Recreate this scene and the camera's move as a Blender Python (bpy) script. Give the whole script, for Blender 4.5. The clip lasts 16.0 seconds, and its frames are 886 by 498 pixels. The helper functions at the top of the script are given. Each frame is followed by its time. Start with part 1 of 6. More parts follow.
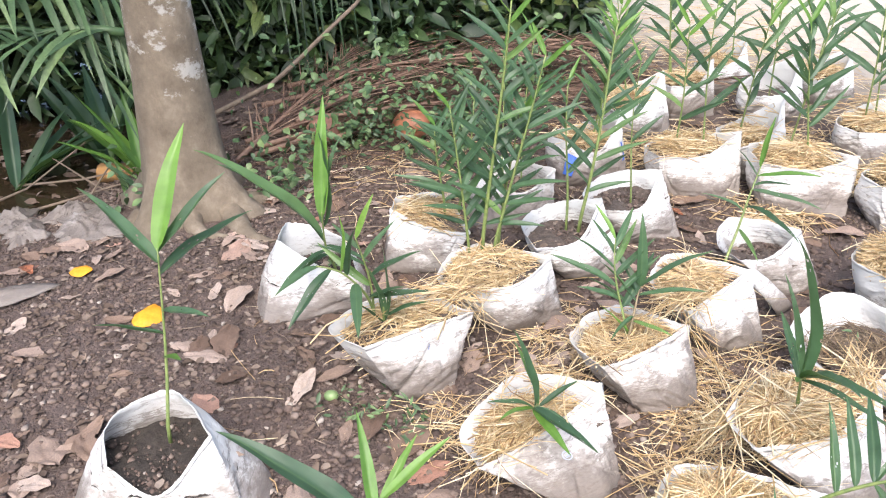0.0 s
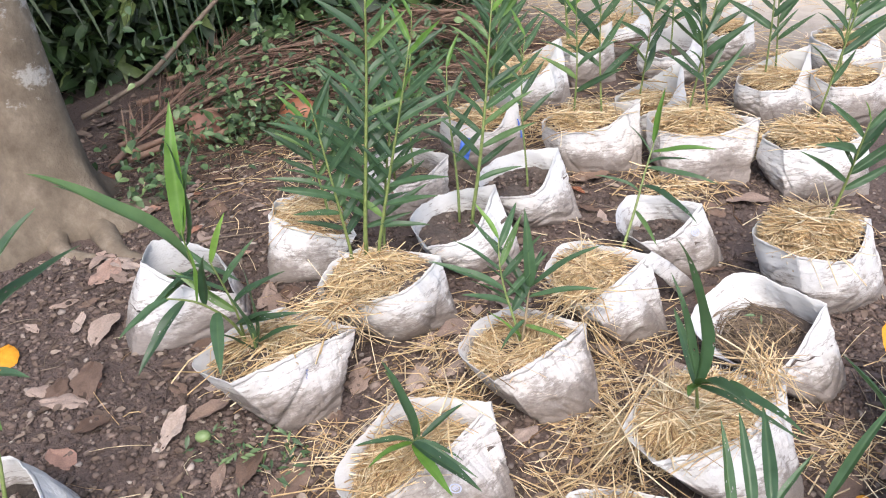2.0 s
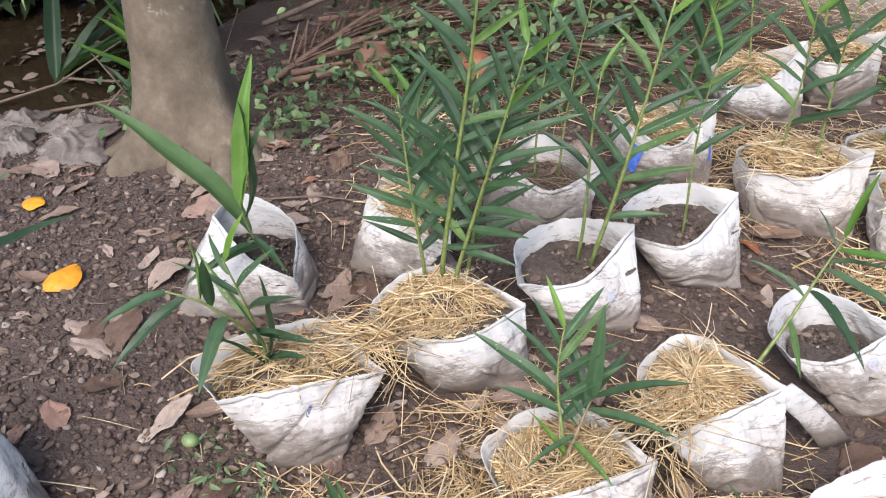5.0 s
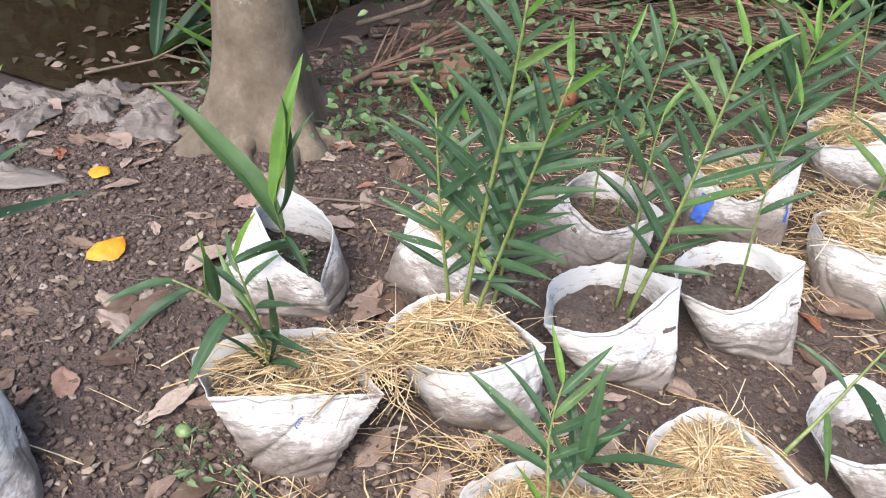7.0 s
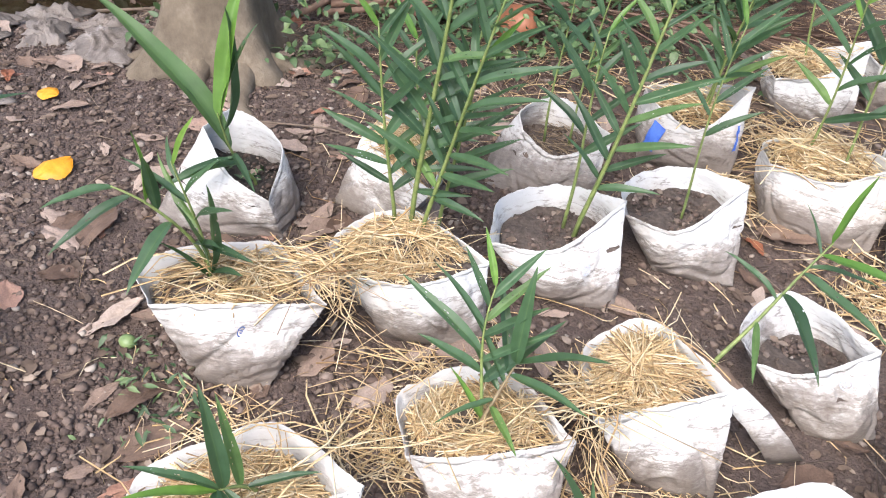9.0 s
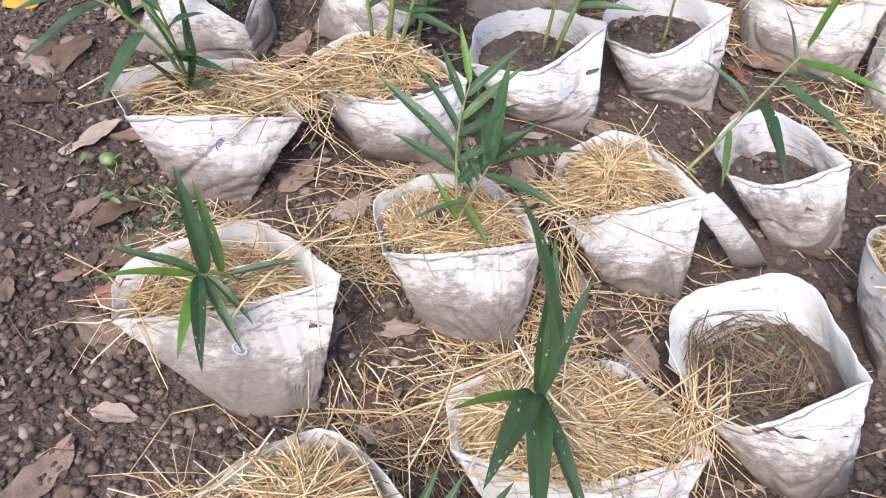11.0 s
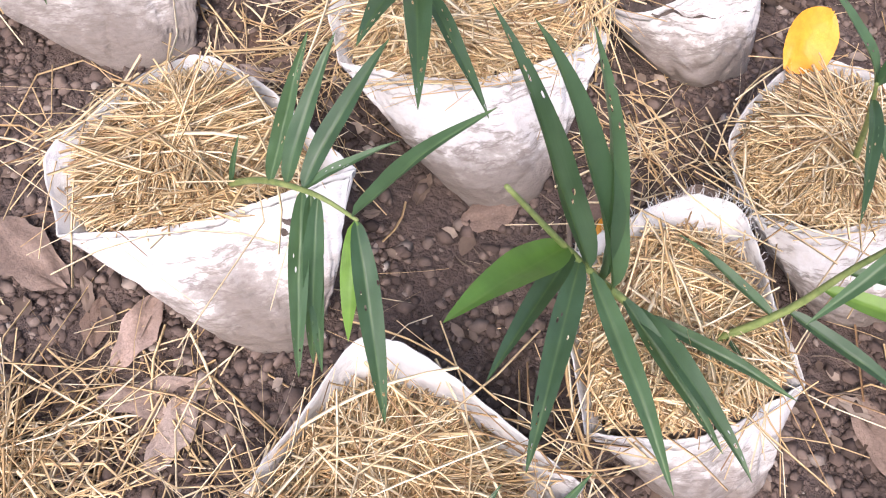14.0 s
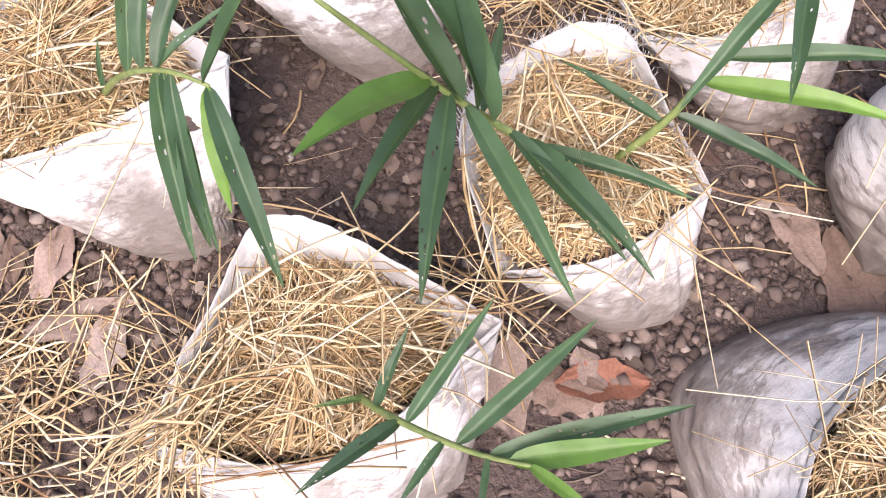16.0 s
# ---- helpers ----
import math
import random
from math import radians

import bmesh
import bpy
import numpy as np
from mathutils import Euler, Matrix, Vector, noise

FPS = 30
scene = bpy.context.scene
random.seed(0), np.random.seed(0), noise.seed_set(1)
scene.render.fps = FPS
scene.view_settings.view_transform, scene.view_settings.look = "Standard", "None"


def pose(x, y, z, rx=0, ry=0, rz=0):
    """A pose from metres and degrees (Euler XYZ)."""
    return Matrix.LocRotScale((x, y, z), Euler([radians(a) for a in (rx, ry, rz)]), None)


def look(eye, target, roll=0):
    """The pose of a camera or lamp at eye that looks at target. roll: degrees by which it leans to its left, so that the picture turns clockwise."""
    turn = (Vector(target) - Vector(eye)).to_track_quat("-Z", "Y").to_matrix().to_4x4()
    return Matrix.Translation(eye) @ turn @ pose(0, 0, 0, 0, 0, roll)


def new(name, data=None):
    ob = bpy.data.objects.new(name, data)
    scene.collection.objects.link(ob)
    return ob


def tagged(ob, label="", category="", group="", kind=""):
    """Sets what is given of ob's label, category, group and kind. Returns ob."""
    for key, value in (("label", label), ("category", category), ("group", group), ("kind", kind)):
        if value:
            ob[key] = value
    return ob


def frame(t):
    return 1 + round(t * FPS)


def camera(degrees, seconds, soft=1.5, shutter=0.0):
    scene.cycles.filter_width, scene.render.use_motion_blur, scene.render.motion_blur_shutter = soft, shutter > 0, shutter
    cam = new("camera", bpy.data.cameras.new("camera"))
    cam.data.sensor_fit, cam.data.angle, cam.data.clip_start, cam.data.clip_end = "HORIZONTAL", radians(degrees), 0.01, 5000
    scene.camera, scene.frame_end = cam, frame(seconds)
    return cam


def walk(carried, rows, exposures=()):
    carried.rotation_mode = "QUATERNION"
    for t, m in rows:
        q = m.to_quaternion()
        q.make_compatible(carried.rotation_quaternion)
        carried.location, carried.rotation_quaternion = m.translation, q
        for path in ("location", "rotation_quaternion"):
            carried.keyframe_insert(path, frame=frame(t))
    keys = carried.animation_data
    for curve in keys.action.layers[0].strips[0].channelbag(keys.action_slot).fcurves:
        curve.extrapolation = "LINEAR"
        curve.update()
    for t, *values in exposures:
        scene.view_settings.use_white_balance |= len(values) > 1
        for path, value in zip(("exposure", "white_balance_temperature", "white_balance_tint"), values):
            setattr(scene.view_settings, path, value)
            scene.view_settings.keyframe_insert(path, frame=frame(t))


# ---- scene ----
cam = camera(57.2, 16.0, soft=1.1)
PATH = [
    (0, (0.102, -0.038, 1.397), (0.018, 1.723, 0.453), -2.2),
    (0.5, (0.157, 0.057, 1.371), (0.152, 1.8, 0.389), -1.1),
    (1, (0.189, 0.084, 1.377), (0.192, 1.807, 0.361), -5.2),
    (1.5, (0.223, 0.109, 1.383), (0.257, 1.831, 0.365), -6.3),
    (2, (0.274, 0.183, 1.387), (0.331, 1.901, 0.365), -4.7),
    (2.5, (0.352, 0.31, 1.357), (0.365, 1.986, 0.266), -3.1),
    (3, (0.472, 0.417, 1.366), (0.359, 2.036, 0.198), -2.1),
    (3.5, (0.509, 0.478, 1.381), (0.379, 2.091, 0.206), -0.8),
    (4, (0.524, 0.527, 1.377), (0.325, 2.114, 0.177), -1.8),
    (4.5, (0.562, 0.615, 1.391), (0.247, 2.192, 0.202), -2.6),
    (5, (0.591, 0.725, 1.39), (0.104, 2.276, 0.224), -0.4),
    (5.2, (0.6, 0.779, 1.404), (0.04, 2.297, 0.228), -0.1),
    (7.3, (0.734, 0.87, 1.376), (0.019, 2.352, 0.24), 3.2),
    (7.5, (0.749, 0.88, 1.378), (0.053, 2.381, 0.255), 3.3),
    (8, (0.77, 0.896, 1.354), (0.129, 2.435, 0.248), 4.2),
    (8.5, (0.792, 0.861, 1.344), (0.168, 2.357, 0.171), 5.0),
    (8.7, (0.795, 0.852, 1.334), (0.167, 2.324, 0.135), 5.1),
    (10.8, (0.89, 0.752, 1.224), (0.355, 2.055, -0.196), 5.9),
    (11, (0.89, 0.748, 1.217), (0.378, 2.041, -0.221), 5.9),
    (11.5, (0.903, 0.732, 1.181), (0.455, 1.968, -0.326), 5.9),
    (12, (0.913, 0.722, 1.151), (0.515, 1.883, -0.428), 5.7),
    (12.5, (0.927, 0.709, 1.126), (0.586, 1.82, -0.502), 6.9),
    (13, (0.955, 0.694, 1.101), (0.656, 1.712, -0.595), 6.2),
    (13.5, (0.975, 0.682, 1.08), (0.758, 1.627, -0.67), 7.2),
    (14, (0.998, 0.67, 1.062), (0.852, 1.544, -0.732), 8.8),
    (14.5, (1.026, 0.654, 1.047), (0.94, 1.436, -0.792), 10.2),
    (15, (1.051, 0.642, 1.051), (0.988, 1.369, -0.811), 9.1),
    (15.5, (1.076, 0.631, 1.035), (1.012, 1.354, -0.828), 6.2),
    (16, (1.129, 0.613, 1.024), (1.032, 1.356, -0.83), 0.3),
]
EXPOSURES = [(0, 1.62, 6400, 12), (1.5, 1.33, 6400, 13), (3.5, 1.10, 6400, 14), (5, 1.12, 6400, 13), (7.5, 1.47, 6400, 12), (8.5, 1.51, 6400, 12),
             (11.5, 1.12, 6300, 16), (13, 1.18, 6420, 19), (14.5, 1.42, 6600, 22), (16, 1.46, 6720, 23)]
walk(cam, [(t, look(eye, target, roll)) for t, eye, target, roll in PATH], EXPOSURES)

# ---------------------------------------------------------------- light
world = bpy.data.worlds.new("world")
scene.world = world
world.use_nodes = True
wn = world.node_tree.nodes
sky = wn.new("ShaderNodeTexSky")
sky.sky_type = "NISHITA"
sky.sun_disc = False
SUN_AZ, SUN_EL = radians(182), radians(52)
sky.sun_elevation, sky.sun_rotation = SUN_EL, SUN_AZ
sky.air_density, sky.dust_density, sky.ozone_density = 1.0, 3.0, 1.0
wn["Background"].inputs["Strength"].default_value = 0.135
world.node_tree.links.new(sky.outputs["Color"], wn["Background"].inputs["Color"])
sun = new("sun", bpy.data.lights.new("sun", "SUN"))
sun.data.energy, sun.data.angle, sun.data.color = 1.4, radians(40), (1.0, 0.95, 0.87)
sun.matrix_world = look((0, 0, 0), (-math.sin(SUN_AZ) * math.cos(SUN_EL), -math.cos(SUN_AZ) * math.cos(SUN_EL), -math.sin(SUN_EL)))


# ---------------------------------------------------------------- materials
def material(name, rough=0.6, metal=0.0):
    m = bpy.data.materials.new(name)
    m.use_nodes = True
    b = m.node_tree.nodes["Principled BSDF"]
    b.inputs["Roughness"].default_value = rough
    b.inputs["Metallic"].default_value = metal
    return m, m.node_tree.nodes, m.node_tree.links, b


def node(nodes, kind, **inputs):
    n = nodes.new(kind)
    for key, value in inputs.items():
        n.inputs[key.replace("_", " ")].default_value = value
    return n


def ramp(nodes, stops):
    r = nodes.new("ShaderNodeValToRGB")
    e = r.color_ramp.elements
    while len(e) < len(stops):
        e.new(0.5)
    for k, (p, c) in zip(e, stops):
        k.position, k.color = p, (*c, 1)
    return r


def mix(nodes, links, fac, a, b):
    m = nodes.new("ShaderNodeMix")
    m.data_type = "RGBA"
    for sock, v in ((m.inputs[0], fac), (m.inputs[6], a), (m.inputs[7], b)):
        if hasattr(v, "links"):
            links.new(v, sock)
        else:
            sock.default_value = v if isinstance(v, (int, float)) else (*v, 1)
    return m.outputs[2]


def noisetex(nodes, links, co, scale, detail=4.0, rough=0.55, stretch=None):
    n = node(nodes, "ShaderNodeTexNoise", Scale=scale, Detail=detail, Roughness=rough)
    if stretch:
        mp = nodes.new("ShaderNodeMapping")
        mp.inputs["Scale"].default_value = stretch
        links.new(co, mp.inputs["Vector"])
        co = mp.outputs["Vector"]
    links.new(co, n.inputs["Vector"])
    return n.outputs["Fac"]


def bump(nodes, links, bsdf, height, strength, dist):
    b = node(nodes, "ShaderNodeBump", Strength=strength, Distance=dist)
    links.new(height, b.inputs["Height"])
    links.new(b.outputs["Normal"], bsdf.inputs["Normal"])
    return b


def coords(nodes, kind="Object"):
    return nodes.new("ShaderNodeTexCoord").outputs[kind]


def sack_material(name, stain, tint=(0.615, 0.617, 0.615)):
    m, n, l, b = material(name, 0.48)
    co = coords(n)
    geo = n.new("ShaderNodeNewGeometry").outputs["Position"]
    sep = n.new("ShaderNodeSeparateXYZ")
    l.new(geo, sep.inputs[0])

    def scaled(sock, k, plus):
        q = n.new("ShaderNodeMath"); q.operation = "MULTIPLY_ADD"
        l.new(sock, q.inputs[0]); q.inputs[1].default_value, q.inputs[2].default_value = k, plus
        return q.outputs[0]

    def total(p, q):
        r = n.new("ShaderNodeMath")
        l.new(p, r.inputs[0]); l.new(q, r.inputs[1])
        return r.outputs[0]

    # mud splashed up from the wet soil, with a ragged upper edge
    blot = noisetex(n, l, geo, 7.5, 3.0, 0.6)
    rag = noisetex(n, l, geo, 46.0, 5.0, 0.7, (1, 1, 2.2))
    reach = node(n, "ShaderNodeMapRange")
    reach.inputs["From Min"].default_value, reach.inputs["From Max"].default_value = 0.0, 0.16
    reach.inputs["To Min"].default_value, reach.inputs["To Max"].default_value = 0.37 + stain, -0.27 + stain
    l.new(sep.outputs["Z"], reach.inputs["Value"])
    field = total(total(scaled(blot, 0.9, 0.05), scaled(rag, 0.5, -0.25)), reach.outputs[0])
    mask = ramp(n, [(0.545, (0, 0, 0)), (0.585, (0.42, 0.42, 0.42)), (0.74, (0.90, 0.90, 0.90))])
    l.new(field, mask.inputs[0])
    wash = ramp(n, [(0.34, (0, 0, 0)), (0.58, (0.55, 0.55, 0.55))])
    l.new(field, wash.inputs[0])
    fine = noisetex(n, l, co, 70.0, 5.0, 0.7, (1, 1, 3))
    mud = mix(n, l, fine, (0.085, 0.068, 0.057), (0.25, 0.21, 0.183))
    tone = noisetex(n, l, geo, 5.0, 3.0)
    cloth = mix(n, l, tone, tint, (tint[0] * 0.93, tint[1] * 0.92, tint[2] * 0.90))
    cloth = mix(n, l, wash.outputs[0], cloth, (0.40, 0.355, 0.315))
    # wrinkles across the slack cloth drawn as thin dark lines, and a few scuffs
    line = noisetex(n, l, co, 4.5, 6.0, 0.62, (1.0, 1.0, 5.5))
    thin = ramp(n, [(0.470, (0, 0, 0)), (0.498, (0.9, 0.9, 0.9)), (0.520, (0, 0, 0))])
    l.new(line, thin.inputs[0])
    where = ramp(n, [(0.30, (0, 0, 0)), (0.46, (1, 1, 1))])
    l.new(field, where.inputs[0])
    both = n.new("ShaderNodeMath"); both.operation = "MULTIPLY"
    l.new(thin.outputs[0], both.inputs[0]); l.new(where.outputs[0], both.inputs[1])
    cloth = mix(n, l, both.outputs[0], cloth, (0.20, 0.175, 0.155))
    streak = noisetex(n, l, co, 9.0, 8.0, 0.75, (1.0, 1.0, 3.5))
    sm = ramp(n, [(0.64, (0, 0, 0)), (0.74, (0.45, 0.45, 0.45))])
    l.new(streak, sm.inputs[0])
    cloth = mix(n, l, sm.outputs[0], cloth, (0.36, 0.325, 0.30))
    l.new(mix(n, l, mask.outputs[0], cloth, mud), b.inputs["Base Color"])
    # the tape weave, soft creases, and angular crumples with sharp folds
    w1 = node(n, "ShaderNodeTexWave", Scale=420.0, Distortion=1.0)
    l.new(co, w1.inputs["Vector"])
    crease = noisetex(n, l, co, 15.0, 6.0, 0.62, (1.0, 1.0, 2.6))
    warp = n.new("ShaderNodeVectorMath"); warp.operation = "MULTIPLY_ADD"
    wob = node(n, "ShaderNodeTexNoise", Scale=7.0, Detail=3.0)
    l.new(co, wob.inputs["Vector"])
    l.new(wob.outputs["Color"], warp.inputs[0]); warp.inputs[1].default_value = (0.12, 0.12, 0.05)
    l.new(co, warp.inputs[2])
    flat = n.new("ShaderNodeMapping"); flat.inputs["Scale"].default_value = (1.0, 1.0, 2.2)
    l.new(warp.outputs[0], flat.inputs["Vector"])
    vor = node(n, "ShaderNodeTexVoronoi", Scale=11.0)
    l.new(flat.outputs[0], vor.inputs["Vector"])
    h = total(total(scaled(w1.outputs["Fac"], 0.025, 0.0), crease), scaled(vor.outputs["Distance"], 0.45, 0.0))
    bump(n, l, b, h, 0.6, 0.011)
    return m


M_SACK = sack_material("woven_sack", 0.035)
M_DIRTY = sack_material("muddy_sack", 0.115, (0.56, 0.553, 0.546))


def island_material(name, stops, rough=0.7, bumps=0.0, per="island", detail_scale=40.0):
    m, n, l, b = material(name, rough)
    if per == "island":
        r = n.new("ShaderNodeNewGeometry").outputs["Random Per Island"]
    else:
        r = n.new("ShaderNodeObjectInfo").outputs["Random"]
    c = ramp(n, stops)
    l.new(r, c.inputs[0])
    co = coords(n)
    f = noisetex(n, l, co, detail_scale, 5.0, 0.65)
    dark = n.new("ShaderNodeMix"); dark.data_type = "RGBA"; dark.blend_type = "MULTIPLY"
    dark.inputs[0].default_value = 0.75
    g = ramp(n, [(0.25, (0.45, 0.42, 0.4)), (0.7, (1.15, 1.12, 1.08))])
    l.new(f, g.inputs[0])
    l.new(c.outputs[0], dark.inputs[6]); l.new(g.outputs[0], dark.inputs[7])
    l.new(dark.outputs[2], b.inputs["Base Color"])
    if bumps:
        bump(n, l, b, f, bumps, 0.004)
    return m


M_STRAW = island_material("straw", [(0.0, (0.25, 0.145, 0.075)), (0.15, (0.53, 0.365, 0.18)), (0.6, (0.77, 0.595, 0.345)), (1.0, (0.90, 0.80, 0.58))], 0.45)
M_OLDSTRAW = island_material("old_straw", [(0.0, (0.12, 0.085, 0.055)), (0.5, (0.26, 0.19, 0.12)), (1.0, (0.42, 0.33, 0.22))], 0.7)
M_CLOD = island_material("clods", [(0.0, (0.060, 0.042, 0.035)), (0.5, (0.125, 0.090, 0.076)), (0.90, (0.19, 0.145, 0.122)), (0.98, (0.28, 0.235, 0.205)), (1.0, (0.42, 0.38, 0.34))], 0.9, 0.6)
M_DEAD = island_material("dead_leaf", [(0.0, (0.10, 0.060, 0.040)), (0.3, (0.21, 0.145, 0.11)), (0.6, (0.33, 0.255, 0.215)), (0.9, (0.42, 0.345, 0.30)), (1.0, (0.27, 0.095, 0.045))], 0.65, 0.5, "object", 28.0)
M_HUSK = island_material("frond_dry", [(0.0, (0.085, 0.048, 0.034)), (0.5, (0.185, 0.112, 0.08)), (1.0, (0.34, 0.235, 0.17))], 0.7)
M_BUSH = island_material("bush_leaf", [(0.0, (0.014, 0.030, 0.010)), (0.5, (0.028, 0.058, 0.018)), (0.88, (0.055, 0.105, 0.03)), (1.0, (0.14, 0.18, 0.05))], 0.5)
M_VINE = island_material("vine_leaf", [(0.0, (0.035, 0.075, 0.030)), (0.6, (0.075, 0.14, 0.055)), (1.0, (0.15, 0.23, 0.09))], 0.5)
M_LITTER = island_material("leaf_litter", [(0.0, (0.07, 0.046, 0.032)), (0.5, (0.14, 0.10, 0.075)), (0.85, (0.22, 0.17, 0.135)), (1.0, (0.34, 0.28, 0.23))], 0.75)
M_TWIG = island_material("twig", [(0.0, (0.08, 0.06, 0.045)), (1.0, (0.28, 0.22, 0.17))], 0.8)


def blade_material(name, dark, light, yellow):
    m, n, l, b = material(name, 0.42)
    info = n.new("ShaderNodeObjectInfo").outputs["Random"]
    c = ramp(n, [(0.0, dark), (0.75, light), (0.9, light), (1.0, yellow)])
    l.new(info, c.inputs[0])
    co = coords(n)
    sep = n.new("ShaderNodeSeparateXYZ")
    l.new(co, sep.inputs[0])
    # pale midrib, fine parallel veins
    ab = n.new("ShaderNodeMath"); ab.operation = "ABSOLUTE"
    l.new(sep.outputs["Y"], ab.inputs[0])
    rib = ramp(n, [(0.0, (0.22, 0.22, 0.22)), (0.002, (0.16, 0.16, 0.16)), (0.005, (0, 0, 0))])
    l.new(ab.outputs[0], rib.inputs[0])
    base = mix(n, l, rib.outputs[0], c.outputs[0], (0.20, 0.30, 0.09))
    vein = noisetex(n, l, co, 90.0, 3.0, 0.5, (0.06, 1.6, 1.0))
    blot = noisetex(n, l, co, 7.0, 4.0, 0.6)
    g = ramp(n, [(0.3, (0.72, 0.74, 0.72)), (0.7, (1.15, 1.14, 1.1))])
    l.new(blot, g.inputs[0])
    mul = n.new("ShaderNodeMix"); mul.data_type = "RGBA"; mul.blend_type = "MULTIPLY"
    mul.inputs[0].default_value = 0.8
    l.new(base, mul.inputs[6]); l.new(g.outputs[0], mul.inputs[7])
    l.new(mul.outputs[2], b.inputs["Base Color"])
    bump(n, l, b, vein, 0.10, 0.004)
    tr = n.new("ShaderNodeBsdfTranslucent")
    tcol = mix(n, l, 0.5, mul.outputs[2], (0.20, 0.34, 0.04))
    l.new(tcol, tr.inputs["Color"])
    ms = n.new("ShaderNodeMixShader"); ms.inputs[0].default_value = 0.30
    l.new(b.outputs[0], ms.inputs[1]); l.new(tr.outputs[0], ms.inputs[2])
    l.new(ms.outputs[0], n["Material Output"].inputs["Surface"])
    return m


M_BLADE = blade_material("ginger_blade", (0.034, 0.076, 0.044), (0.064, 0.130, 0.066), (0.14, 0.24, 0.07))
M_YOUNG = blade_material("young_blade", (0.085, 0.195, 0.036), (0.14, 0.275, 0.05), (0.22, 0.345, 0.07))


def simple(name, a, b_, scale=30.0, rough=0.6, strength=0.3, dist=0.004, stretch=None):
    m, n, l, b = material(name, rough)
    co = coords(n)
    f = noisetex(n, l, co, scale, 6.0, 0.65, stretch)
    c = ramp(n, [(0.3, a), (0.72, b_)])
    l.new(f, c.inputs[0])
    l.new(c.outputs[0], b.inputs["Base Color"])
    bump(n, l, b, f, strength, dist)
    return m


M_STEM = simple("ginger_stem", (0.10, 0.15, 0.04), (0.24, 0.29, 0.10), 60, 0.5)
M_STEMDRY = simple("old_stem", (0.14, 0.10, 0.06), (0.30, 0.24, 0.14), 60, 0.6)
# dark soil with the shade inside the deep sacks put into its colour
M_SHADED_SOIL = simple("wet_soil", (0.014, 0.011, 0.009), (0.055, 0.043, 0.034), 70, 0.9, 1.0, 0.008)
M_SOIL = simple("potting_soil", (0.045, 0.034, 0.028), (0.145, 0.112, 0.092), 70, 0.95, 1.0, 0.008)
M_NUT = simple("coconut_husk", (0.21, 0.080, 0.042), (0.36, 0.145, 0.075), 9, 0.5, 0.2)
M_NUTOLD = simple("coconut_husk_brown", (0.16, 0.075, 0.05), (0.30, 0.155, 0.11), 9, 0.6, 0.2)
M_YELLOW = simple("yellow_leaf", (0.60, 0.23, 0.012), (0.70, 0.33, 0.02), 9, 0.5)
M_BRICK = simple("brick", (0.26, 0.14, 0.05), (0.38, 0.21, 0.08), 30, 0.9)
M_FRUIT = simple("green_fruit", (0.12, 0.19, 0.075), (0.21, 0.29, 0.12), 20, 0.4)
M_PAPER = simple("scrap", (0.62, 0.61, 0.58), (0.78, 0.77, 0.75), 20, 0.6)
M_BLUE = simple("blue_print", (0.035, 0.09, 0.42), (0.07, 0.17, 0.55), 40, 0.5)
M_PRINT = simple("faded_blue_print", (0.30, 0.36, 0.52), (0.52, 0.56, 0.66), 200, 0.5)


